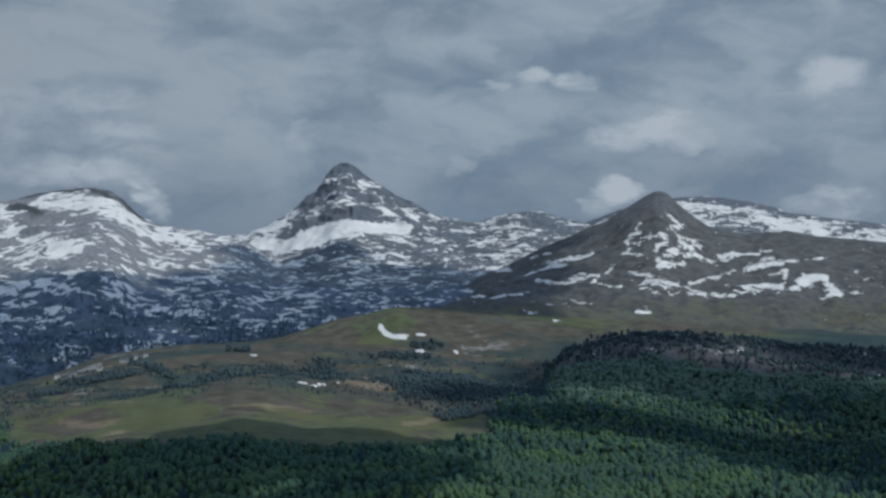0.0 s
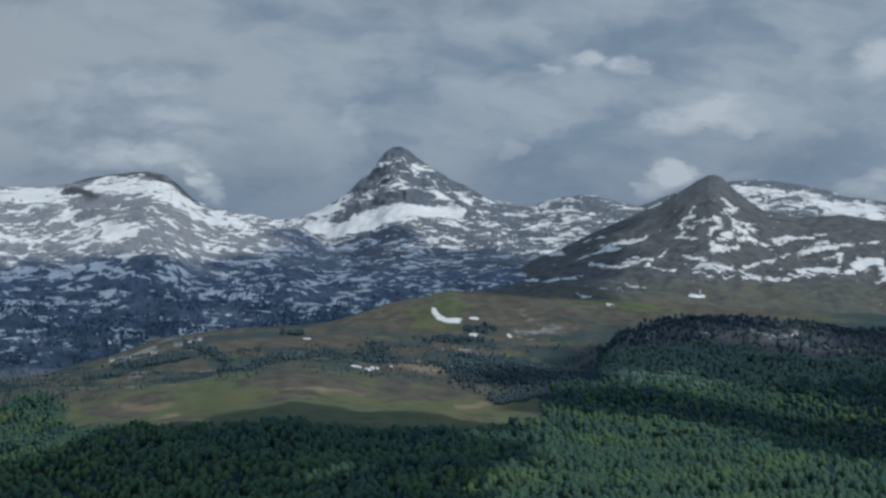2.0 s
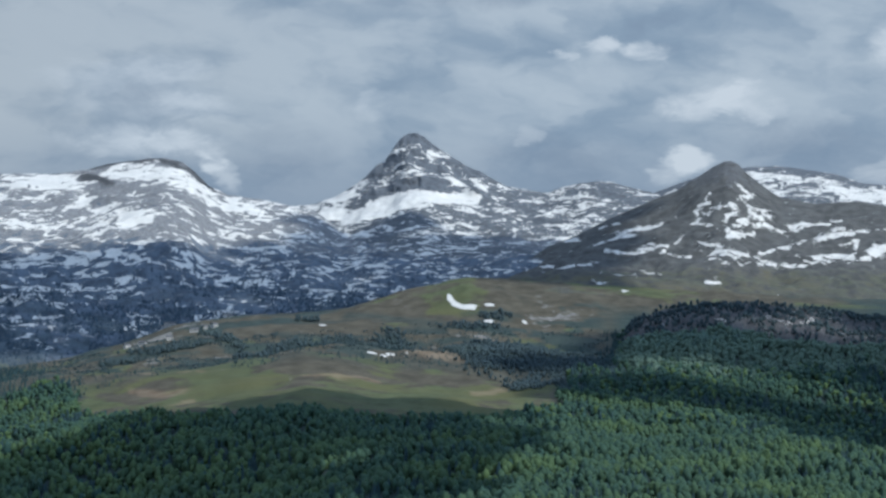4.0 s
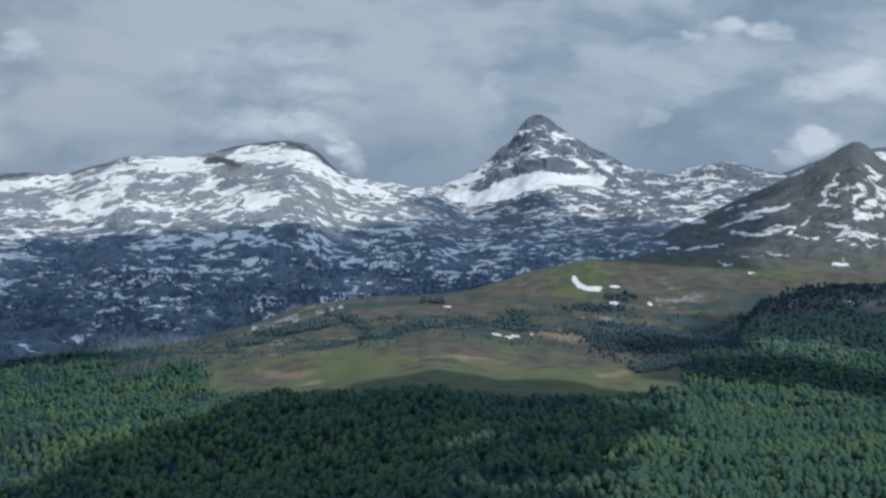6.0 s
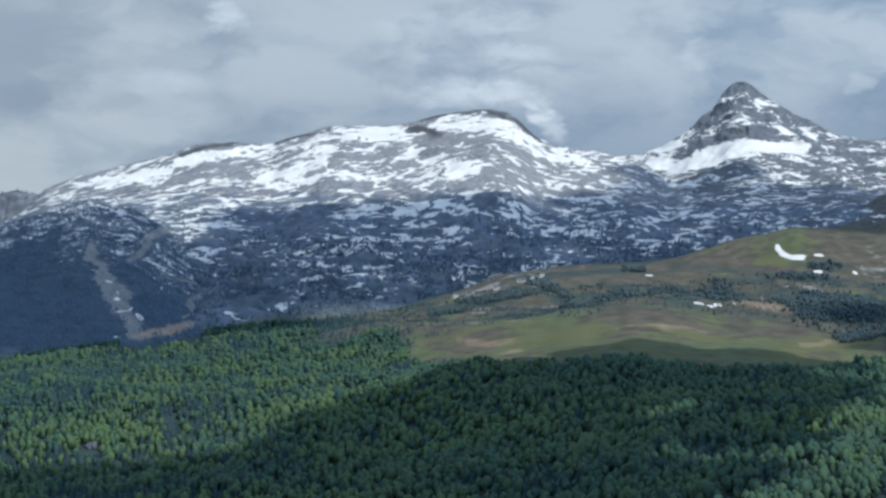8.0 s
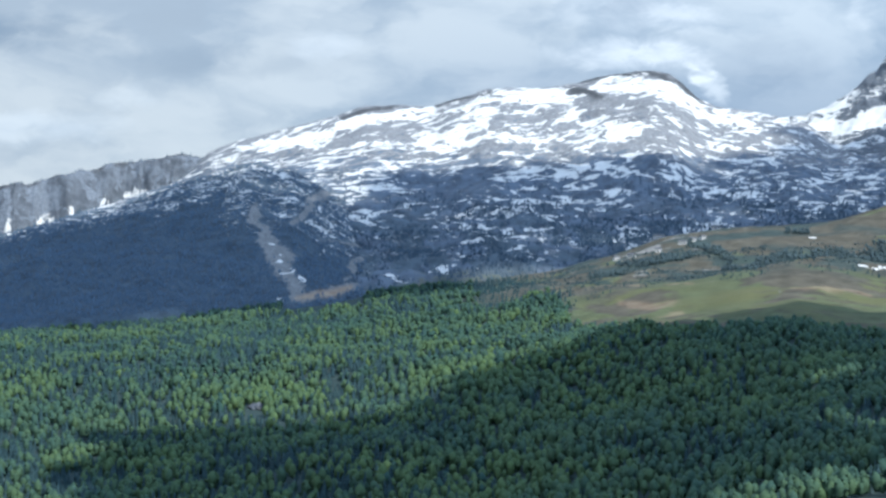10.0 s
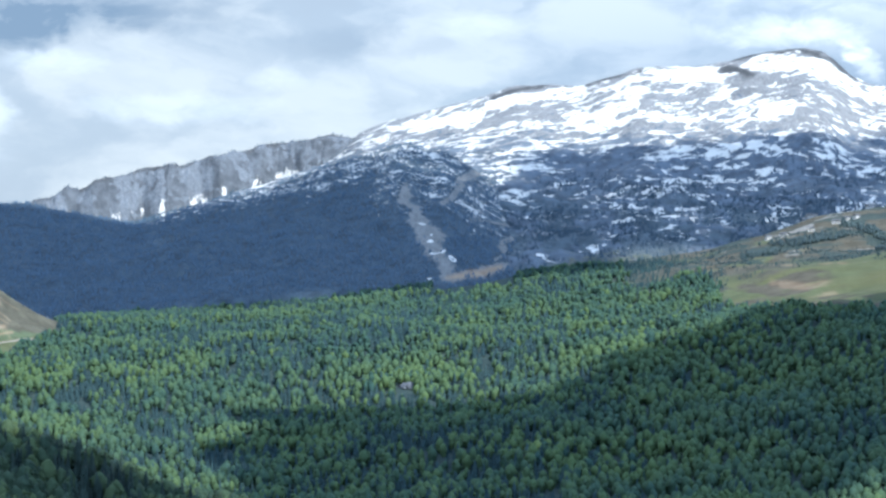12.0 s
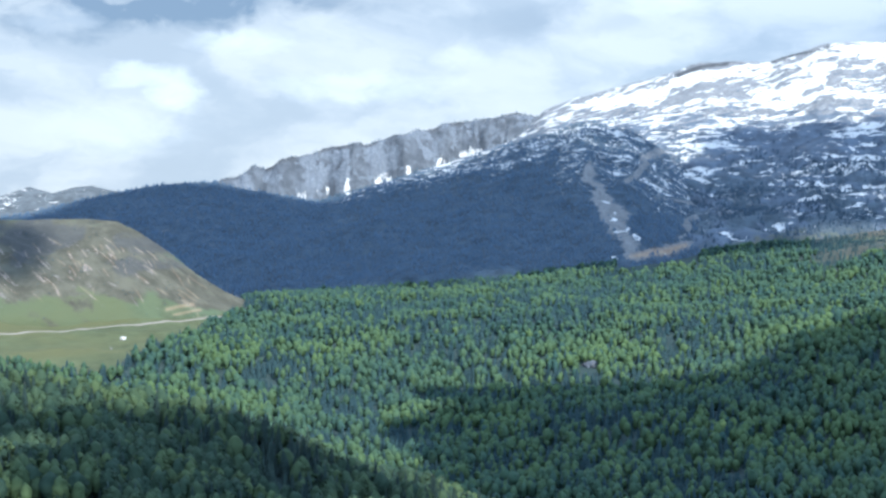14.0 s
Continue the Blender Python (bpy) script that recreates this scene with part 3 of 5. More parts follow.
SPUR_CREST = [(19.0, 1200, 70), (19.7, 1200, 76), (21.9, 1200, 99), (22.9, 1200, 107), (24, 1200, 117), (25.2, 1200, 122), (26.4, 1200, 128), (27.1, 1200, 136), (27.8, 1200, 146), (28.9, 1200, 151), (29.6, 1200, 158), (30.8, 1200, 161), (32.2, 1200, 166), (33.7, 1200, 172), (35.1, 1200, 176), (39, 1200, 184)]
SPUR_FOOT = [(19, 860, 60), (22, 860, 75), (26, 860, 90), (30, 860, 100), (35, 860, 108), (39, 860, 112)]
HILL_CREST = [(25.5, 2500, 120), (27.0, 2500, 168), (27.99, 2500, 183), (28.72, 2500, 190), (29.31, 2500, 201), (30.05, 2500, 220), (30.78, 2500, 246), (31.66, 2500, 272), (32.17, 2500, 282), (32.97, 2500, 284), (34.26, 2500, 283), (37.25, 2500, 281), (40.7, 2500, 265)]
HILL_FOOT = [(b0, r0, float(ground_height(np.array(b0), np.array(r0))) - 1.5) for b0, r0 in ((25.5, 2400.0), (28, 2400.0), (29.75, 2385.0), (31, 2352.0), (33, 2325.0), (35, 2312.0), (40.5, 2300.0))]
FAR_LEFT_CREST = [(29.3, 4850, 296), (30.8, 4850, 333), (31.8, 4850, 362), (32.2, 4850, 368), (32.8, 4850, 380), (33.3, 4850, 376), (33.8, 4850, 363), (34.4, 4850, 376), (35.1, 4850, 354), (36.5, 4850, 332), (39.3, 4850, 294)]
FAR_LEFT_FOOT = [(29, 4400, 220), (40, 4400, 220)]


# old snow, bare rock and scree on the faces: (bearing, height, half width)
BROWN_SNOW_UPPER = [[(-6.02, 584, 6), (-6.2, 553, 12), (-6.39, 525, 18)], [(-5.09, 574, 4), (-5.19, 556, 5.9), (-5.16, 533, 2.9), (-5.04, 504, 6.6)], [(-5.47, 544, 3.9), (-5.34, 527, 2.9)], [(-5.72, 550, 5.8), (-5.67, 523, 6.7), (-5.47, 487, 7.5), (-6.14, 485, 6.6), (-6.48, 493, 2.9)], [(-5.89, 509, 4.8), (-6.82, 507, 4.8), (-7.41, 504, 4.9), (-8.08, 516, 5), (-8.51, 517, 3)], [(-8.04, 483, 5.8), (-8.58, 499, 5.9), (-9.17, 504, 4.9), (-9.92, 510, 3)]]
BROWN_SNOW_MIDDLE = [[(-6.56, 438, 5.5), (-6.56, 453, 4.7), (-7.15, 467, 4.7), (-7.79, 475, 3.8)], [(-6.38, 430, 5.5), (-6.98, 429, 6.5), (-7.52, 434, 4.6)], [(-4.95, 475, 4.7), (-5.29, 457, 6.4), (-5.8, 452, 6.4), (-6.3, 448, 3.7)], [(-5.33, 436, 3.6), (-5.8, 433, 4.5), (-6.13, 431, 2.7)], [(-2.21, 476, 2.9), (-2.73, 491, 6.8), (-3.33, 508, 7.9), (-3.93, 522, 4.9)], [(-2.69, 462, 3.8), (-3.32, 461, 3.7), (-3.96, 470, 4.7)]]
BROWN_SNOW_LOWER = [[(-4.09, 458, 3.7), (-4.52, 448, 4.6)], [(-4.31, 472, 3.8), (-4.65, 487, 3.8)], [(-7.65, 442, 4.7), (-8.32, 441, 6.5), (-8.94, 450, 7.5), (-8.88, 474, 4.8), (-8.57, 476, 2.9)], [(-8.99, 441, 3.7), (-9.58, 457, 8.5), (-10.07, 464, 6.7)], [(-10.07, 441, 9.4), (-10.12, 444, 9.4)], [(-0.8, 437, 2.9), (-1.53, 434, 3.7), (-2.3, 436, 2.8)]]
BROWN_SNOW_SIDE = [[(-2.34, 416, 1.8), (-3.23, 415, 2.7)], [(-3.45, 422, 2.7), (-3.96, 417, 2.7)], [(-2.03, 398, 3.5), (-2.21, 393, 3.4)], [(-5.15, 403, 2.6), (-5.46, 405, 2.6)], [(-2.51, 515, 3), (-2.73, 527, 4)], [(-1.23, 495, 3.1), (-1.56, 498, 3.1)]]
PEAK_SNOW = [[(4.92, 589, 8), (4.15, 577, 12), (3.47, 590, 16), (2.63, 608, 13), (2.02, 614, 12), (1.09, 614, 9)], [(4, 658, 9.5), (3.74, 664, 7.1)], [(1.53, 658, 5.8), (1.22, 639, 8.1), (1.04, 613, 10.3)], [(0.96, 664, 4.7), (0.54, 643, 4.7)], [(3.16, 734, 2.0), (2.89, 735, 2.0), (2.66, 727, 2.6)], [(2.25, 722, 2.4), (2.13, 697, 2.6)], [(2.0, 672, 3), (2.5, 668, 2.2)], [(3.3, 690, 2.2), (2.8, 694, 2.0)], [(4.25, 638, 10.7), (4.55, 633, 10.7)]]
KARST_ROCK = [[(12.89, 558, 14.6), (11.99, 563, 18.8), (11.05, 538, 16.3)], [(11.47, 646, 6.6), (10.8, 617, 7.5)], [(11.17, 666, 3.5), (10.65, 674, 5), (9.46, 680, 5), (8.93, 670, 7), (8.49, 647, 7), (8.04, 624, 5)], [(14.95, 615, 4.4), (13.62, 644, 4.4)], [(17.52, 582, 4.4), (16.72, 607, 5.5), (15.98, 612, 3.3)], [(7.82, 536, 12.5), (6.48, 527, 12.6), (5.59, 545, 8.6)]]
KARST_SNOW = [[(10.65, 641, 9.8), (9.75, 645, 15.2), (8.71, 615, 17.2), (7.67, 580, 10.8), (6.55, 551, 8.5)], [(15.66, 520, 5.2), (14.51, 552, 6.3), (13.32, 584, 6.4)], [(15.24, 509, 6.2), (14.51, 508, 9.1), (14.06, 520, 6.1)], [(13.18, 623, 7.6), (12.29, 633, 7.7), (11.54, 642, 7.7)], [(17.59, 572, 7.7), (16.72, 578, 8.6), (15.91, 595, 6.6)], [(11.24, 563, 5.2), (10.65, 545, 7.1), (9.61, 536, 6.1)], [(19.48, 518, 8.5), (18.03, 542, 8.6)]]
SCREE = [[(20.18, 355, 5.1), (19.88, 330, 8.3), (19.46, 300, 12.9), (19.27, 277, 12.6), (18.96, 250, 9.2), (18.75, 239, 6.1)], [(17.94, 439, 5.9), (18.46, 392, 7.2), (19.06, 356, 5.9)], [(19.99, 381, 5.2), (20.12, 355, 5.1)], [(18.25, 328, 1.7), (17.32, 321, 2.6), (17.01, 310, 3.5), (17.53, 290, 3.3), (17.72, 267, 2.4)], [(18.75, 239, 4.5), (18.03, 248, 7), (17.22, 258, 5.7)]]
SCREE_SNOW = [[(19.46, 318, 3.3), (19.34, 316, 2.64)], [(19.32, 303, 3.2), (19.2, 301, 2.56)], [(19.17, 292, 3.2), (19.05, 290, 2.56)], [(18.96, 277, 3.1), (18.84, 275, 2.48)], [(18.75, 266, 3.1), (18.63, 264, 2.48)], [(17.68, 241, 2.3)], [(18.9, 239, 1.5)]]

QUARRY = [[(18.7, 239, 1.8), (18.05, 244, 4.2), (17.68, 247, 4.0), (17.24, 254, 2.4)]]


def steepness(P):
    du, dv = np.gradient(P, axis=0), np.gradient(P, axis=1)
    n = np.cross(du, dv)
    return 1 - np.abs(n[..., 2]) / np.maximum(np.linalg.norm(n, axis=-1), 1e-6)


def bowl(z, reach):
    """How far a place lies below its neighbours, scaled to about -1 to 1."""
    mean = sum(np.roll(z, k, axis) for axis in (0, 1) for k in (-reach, reach)) / 4
    d = mean - z
    return d / (2.0 * np.std(d[reach:-reach, reach + 2:-40]))


P, b, v = massif(FAR_SNOW_CREST, FAR_SNOW_FOOT, (-16.5, -1.6), 330, 90, 1.1, 16, 200, 0.4, seed=40)
sheet("mountain_snow_ridge", P, {"snow": 0.53 - 0.17 * smooth(v, 0.86, 0.98) - 1.2 * np.maximum(steepness(P) - 0.15, 0), "green": 0 * v, "bare": 0.6 + 0 * v}, SUMMIT, "distant long ridge under old snow with rock bands", "mountain")

P, b, v = massif(PEAK_CREST, PEAK_FOOT, (-6.0, 7.8), 350, 130, 1.25, 20, 150, 0.6, seed=50, keep=0.2)
field = on_face(b, P[..., 2], PEAK_SNOW, 4550)
tower = smooth(P[..., 2], 615, 640) * smooth(b, 0.5, 0.9) * (1 - smooth(b, 3.9, 4.3))
P[..., 1] += tower * 26 * fractal(P[..., 0], P[..., 2] * 0.8, 60, 5, 0.55, 53)
sheet("mountain_pyramid_peak", P, {"snow": 0.435 - 0.025 * tower + (0.5 - 0.33 * tower) * field, "green": 0 * v, "bare": 0.55 + 0.4 * tower}, SUMMIT, "dark rocky pyramid peak above a bright snow apron", "mountain")

P, b, v = massif(LEFT_CREST, LEFT_FOOT, (-4.0, 31.0), 700, 165, 0.95, 24, 170, 0.55, seed=60, keep=0.22, squeeze=2.0)
KARST_P, KARST_B, KARST_V = P, b, v
lift = P[..., 2]
high = smooth(lift, 430, 540)
caps = on_face(b, lift, [[(p[0], p[1], p[2] * 0.95) for p in line] for line in KARST_ROCK[1:5]], 4200, 7.0)
rocky = np.maximum(caps, 0.3 * on_face(b, lift, [KARST_ROCK[0], KARST_ROCK[5]], 4200, 16.0))
snowy = np.maximum(on_face(b, lift, KARST_SNOW, 4200), 0.95 * on_face(b, lift, [[(11.0, 648, 7), (10.3, 652, 14), (9.4, 652, 20), (8.8, 632, 20), (8.1, 600, 14), (7.3, 575, 9)]], 4200, 9.0))
brow = smooth(b, 21.2, 22.0) * smooth(v, 0.86, 0.93)
foot_low = smooth(lift, 300, 262) * smooth(b, 17.5, 14.5)
hollow = np.clip(bowl(lift, 3), -1, 1)
snow = 0.392 + 0.045 * smooth(lift, 350, 440) + 0.03 * high - 0.2 * rocky + 0.17 * snowy + 0.07 * hollow - 0.14 * smooth(lift, 310, 262) - 0.6 * np.maximum(steepness(P) - 0.2, 0)
snow = snow + brow * (0.12 * smooth(fractal(P[..., 0], P[..., 1], 70, 3, 0.6, 67), -0.05, 0.3) - 0.05)
# the beds of rock run along the crest high up and level lower down
reach = np.radians(b) * 4100
bend = smooth(lift, 380, 520)
layered = np.stack([reach + 0.25 * lift, 3.1 * (lift - bend * 0.8 * (along(b, LEFT_CREST, 2) - 560)) + 0.3 * reach * bend, 0.25 * P[..., 1]], -1)
shrubs = smooth(lift, 420, 330) * smooth(fractal(reach, lift * 2.6, 90, 4, 0.6, 69), -0.25, 0.1)
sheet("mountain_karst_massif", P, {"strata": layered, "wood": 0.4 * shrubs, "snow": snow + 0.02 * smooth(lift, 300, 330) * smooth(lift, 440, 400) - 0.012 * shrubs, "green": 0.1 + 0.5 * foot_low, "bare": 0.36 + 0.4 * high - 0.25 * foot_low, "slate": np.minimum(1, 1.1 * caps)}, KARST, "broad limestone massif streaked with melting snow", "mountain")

P, b, v = massif(SCARP_CREST, SCARP_FOOT, (21.0, 33.0), 620, 70, 0.55, 9, 55, 0.7, seed=70, keep=0.75, fissure=38.0)
SCARP_P = P
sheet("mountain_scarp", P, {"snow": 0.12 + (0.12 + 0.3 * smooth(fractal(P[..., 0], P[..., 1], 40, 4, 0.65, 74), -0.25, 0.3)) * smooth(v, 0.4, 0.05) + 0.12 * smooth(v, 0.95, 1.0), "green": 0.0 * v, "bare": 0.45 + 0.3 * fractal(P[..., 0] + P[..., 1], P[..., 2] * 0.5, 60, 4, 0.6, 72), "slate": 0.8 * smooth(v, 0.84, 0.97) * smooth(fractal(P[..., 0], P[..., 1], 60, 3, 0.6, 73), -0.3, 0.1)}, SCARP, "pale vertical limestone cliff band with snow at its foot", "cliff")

P, b, v = massif(DARK_CREST, DARK_FOOT, (16.0, 38.0), 490, 110, 1.0, 16, 170, 0.5, seed=80, keep=0.15)
DARK_P, DARK_B, DARK_V = P, b, v
scree = on_face(b + 0.32, P[..., 2], [[(p[0], p[1], p[2] * 0.9) for p in line] for line in SCREE], 3150, 5.0)
flank = smooth(b, 21.8, 20.2)
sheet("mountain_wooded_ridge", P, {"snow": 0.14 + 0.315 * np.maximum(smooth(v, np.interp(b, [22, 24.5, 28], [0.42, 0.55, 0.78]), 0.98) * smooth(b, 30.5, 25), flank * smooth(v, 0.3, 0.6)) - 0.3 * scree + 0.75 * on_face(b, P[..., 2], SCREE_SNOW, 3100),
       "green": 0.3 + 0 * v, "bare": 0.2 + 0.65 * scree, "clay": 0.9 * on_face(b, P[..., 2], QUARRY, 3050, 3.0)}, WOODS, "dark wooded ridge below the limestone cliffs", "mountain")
DARK_OPEN = scree

P, b, v = massif(RIGHT_CREST, RIGHT_FOOT, (-16.5, 2.1), 460, 160, 1.35, 19, 130, 0.5, seed=90, keep=0.1)
streaks = np.maximum.reduce([on_face(b, P[..., 2], [[(p[0], p[1], p[2] * 0.96) for p in line] for line in lines], 3750, 9.0) for lines in (BROWN_SNOW_UPPER, BROWN_SNOW_MIDDLE, BROWN_SNOW_LOWER, BROWN_SNOW_SIDE)])
low_slope = smooth(P[..., 2], 455, 400)
sheet("mountain_brown_pyramid", P, {"snow": (0.195 + 0.08 * smooth(b, -8.5, -10) * smooth(v, 0.9, 0.6) - 0.08 * low_slope - 0.1 * smooth(P[..., 2], 590, 610)) + 0.42 * streaks * (v < 1), "green": 0.15 + 0.4 * low_slope, "bare": 0.25 + 0.35 * smooth(P[..., 2], 560, 620)}, BROWN, "bare brown pyramid hill streaked with snow patches", "mountain")

P, b, v = massif(CLIFF_CREST, CLIFF_FOOT, (-16.0, -2.3), 380, 80, 0.9, 14, 80, 0.6, seed=100)
CLIFF_P, CLIFF_B, CLIFF_V = P, b, v
sheet("hill_wooded_bluff", P, {"snow": 0.1 + 0.24 * smooth(v, 0.5, 0.75), "green": 0.3 + 0 * v, "bare": 0.2 + 0.3 * smooth(v, 0.5, 0.9), "wood": 0.65 * smooth(v, 0.6, 0.45)}, BLUFF, "wooded bluff with rock faces and snow scraps", "hill")

P, b, v = massif(HILL_CREST, HILL_FOOT, (25.5, 40.5), 400, 100, 0.75, 6, 60, 0.8, seed=110, keep=0.12)
HILL_P, HILL_B, HILL_V = P, b, v
scars = []
scar_rng = np.random.default_rng(5)
for k in range(70):
    b0, f = scar_rng.uniform(30.2, 36.0), scar_rng.uniform(0.3, 0.85)
    z0 = along(b0, HILL_FOOT, 2) * (1 - f) + along(b0, HILL_CREST, 2) * f
    lean = scar_rng.uniform(0.008, 0.04)
    fall, w0 = scar_rng.uniform(3, 18), scar_rng.uniform(0.3, 1.2)
    scars.append([(b0, z0, w0 * 0.6), (b0 - fall * lean * 0.55, z0 - fall * 0.5, w0), (b0 - fall * lean, z0 - fall, w0 * 0.7)])
scar = on_face(b, P[..., 2], scars, 2420, 1.5)
heathy = np.clip(4.0 * fractal(P[..., 0] + P[..., 2] * 0.6, P[..., 2] * 1.3, 75, 4, 0.6, 57) - 0.1, 0, 1) * smooth(v, 0.2, 0.4) * smooth(b, 29.5, 31)
sheet("hill_grazed", P, {"snow": 0 * v, "green": np.clip(0.72 - 0.5 * smooth(v, 0.02, 0.3) + 0.1 * smooth(b, 32.2, 29.5) + 0.25 * smooth(v, 0.92, 1) - 0.14 * smooth(v, 0.1, 0.3) + 0.3 * fractal(P[..., 0], P[..., 1] + P[..., 2], 50, 4, 0.6, 58), 0, 1), "bare": 0.16 + 0.16 * np.sin(np.pi * np.clip(v, 0, 1)) * smooth(b, 29.5, 32) + 0.25 * scar,
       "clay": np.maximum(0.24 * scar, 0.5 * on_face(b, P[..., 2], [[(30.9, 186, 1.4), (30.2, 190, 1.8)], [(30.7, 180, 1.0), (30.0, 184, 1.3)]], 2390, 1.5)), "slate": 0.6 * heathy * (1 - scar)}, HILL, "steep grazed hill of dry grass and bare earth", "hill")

P, b, v = massif(FAR_LEFT_CREST, FAR_LEFT_FOOT, (29.3, 39.3), 160, 60, 1.0, 14, 160, 0.5, seed=120)
sheet("mountain_far_range", P, {"snow": 0.29 + 0.08 * v, "green": 0 * v, "bare": 0.25 + 0 * v, "wood": 0.2 + 0 * v}, SUMMIT, "distant rocky range with thin snow", "mountain")

P, b, v = massif(SPUR_CREST, SPUR_FOOT, (19.0, 39.0), 160, 60, 0.9, 5, 90, 0.3, seed=130)
SPUR_P, SPUR_V = P, v
sheet("hill_near_spur", P, {"snow": 0 * v, "green": 0.4 + 0 * v, "bare": 0 * v, "wood": 1 + 0 * v}, GROUND, "near spur of forest floor", "hill")


# ---- trees ----
def foliage(name, dark, light, rough=0.75):
    m, n = material(name)
    island = n.node("ShaderNodeNewGeometry").outputs["Random Per Island"]
    own = n.node("ShaderNodeObjectInfo").outputs["Random"]
    tint = n.math("FRACT", n.math("ADD", n.attribute("tint"), own))
    fine = n.noise(n.place(), 0.9, 3.0, 0.6)
    t = n.math("ADD", n.math("MULTIPLY", tint, 0.62), n.math("ADD", n.math("MULTIPLY", island, 0.06), n.math("MULTIPLY", fine, 0.3)))
    color = n.mix(n.ramp(t, 0.0, 1.05), dark, light)
    n.finish(color, rough, fine, 0.45, 0.4, 0.12)
    return m


def bark(name, color):
    m, n = material(name)
    g = n.noise(n.place((6, 6, 1.2)), 1.0, 5.0, 0.6)
    n.finish(n.mix(g, tuple(c * 0.6 for c in color), tuple(c * 1.3 for c in color)), 0.9, g, 0.5, 0.05)
    return m


# far beech and fir: haze is mixed into the colours as blue
HAZY_BEECH_LEAF = foliage("hazy_beech_leaves", (0.027, 0.06, 0.056), (0.08, 0.124, 0.045))
HAZY_FIR_NEEDLE = foliage("hazy_fir_needles", (0.02, 0.043, 0.052), (0.033, 0.06, 0.064))
# these mountain pines take a blue cast in the colour for haze
HAZY_PINE_NEEDLE = foliage("hazy_mountain_pine_needles", (0.048, 0.074, 0.106), (0.068, 0.1, 0.135))
# fir and beech copies, lightened and blued in colour against the cloud's shade
SHADE_NEEDLE = foliage("shade_fir_needles", (0.045, 0.067, 0.08), (0.068, 0.096, 0.098))
SHADE_LEAF = foliage("shade_beech_leaves", (0.072, 0.115, 0.098), (0.106, 0.152, 0.112))
# nearer copies of beech and fir, without the haze blue of the far ones
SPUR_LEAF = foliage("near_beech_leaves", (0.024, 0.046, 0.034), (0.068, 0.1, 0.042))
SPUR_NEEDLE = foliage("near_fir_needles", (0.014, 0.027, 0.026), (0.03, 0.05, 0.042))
# ridge pines lightened and blued in the colour to imitate haze
HAZY_RIDGE_NEEDLE = foliage("hazy_ridge_pine_needles", (0.074, 0.113, 0.168), (0.092, 0.134, 0.192))
BARK = bark("grey_bark", (0.12, 0.105, 0.09))

OCTA_V = np.array([(1, 0, 0), (-1, 0, 0), (0, 1, 0), (0, -1, 0), (0, 0, 1), (0, 0, -1.0)])
OCTA_F = np.array([(0, 2, 4), (2, 1, 4), (1, 3, 4), (3, 0, 4), (2, 0, 5), (1, 2, 5), (3, 1, 5), (0, 3, 5)])


def stem(h, r, sides=5):
    a = np.arange(sides) * math.tau / sides
    ring = np.stack([np.cos(a), np.sin(a), 0 * a], 1)
    vs = np.concatenate([ring * r, ring * r * 0.35 + (0, 0, h)])
    fs = [(i, (i + 1) % sides, sides + i) for i in range(sides)] + [((i + 1) % sides, sides + (i + 1) % sides, sides + i) for i in range(sides)]
    return vs, np.array(fs)


def join(pieces):
    vs, fs, base = [], [], 0
    for p, f in pieces:
        vs.append(p)
        fs.append(f + base)
        base += len(p)
    return np.concatenate(vs), np.concatenate(fs)


TUFT_V = np.array([(1, 1, 1), (1, -1, -1), (-1, 1, -1), (-1, -1, 1.0)]) * 0.62
TUFT_F = np.array([(0, 1, 2), (0, 3, 1), (0, 2, 3), (1, 3, 2)])


def spin(rng):
    """A random turn about all three axes."""
    q = rng.normal(size=4)
    return np.array(Matrix.Rotation(rng.uniform(0, math.tau), 3, Vector(q[:3]).normalized()))


def lobed_egg(sides, rings, rng, h, w_):
    """The mass of a crown: a lobed, uneven egg, broadest below its middle."""
    vs = [(0, 0, h * 0.12)]
    lobe, turn = rng.integers(2, 5), rng.uniform(0, math.tau, 3)
    for j in range(1, rings):
        t = j / rings
        for i in range(sides):
            a = (i + 0.5 * (j % 2)) * math.tau / sides
            rad = w_ * math.sin(math.pi * t ** 0.93) ** 0.62 * (1 - 0.2 * t)
            rad *= 1 + 0.13 * math.sin(lobe * a + turn[0] + 3 * t) + 0.1 * math.sin(9 * t + 2 * a + turn[1]) + rng.uniform(-0.13, 0.13)
            vs.append((math.cos(a) * rad, math.sin(a) * rad, h * (0.12 + 0.86 * t) + rng.uniform(-0.03, 0.03) * h))
    vs.append((0, 0, h * 0.97))
    fs = [(0, 1 + (i + 1) % sides, 1 + i) for i in range(sides)]
    for j in range(rings - 2):
        for i in range(sides):
            p, q = 1 + j * sides + i, 1 + j * sides + (i + 1) % sides
            fs += [(p, q, p + sides), (q, q + sides, p + sides)]
    last = 1 + (rings - 2) * sides
    fs += [(last + i, last + (i + 1) % sides, len(vs) - 1) for i in range(sides)]
    return np.array(vs, float), np.array(fs)


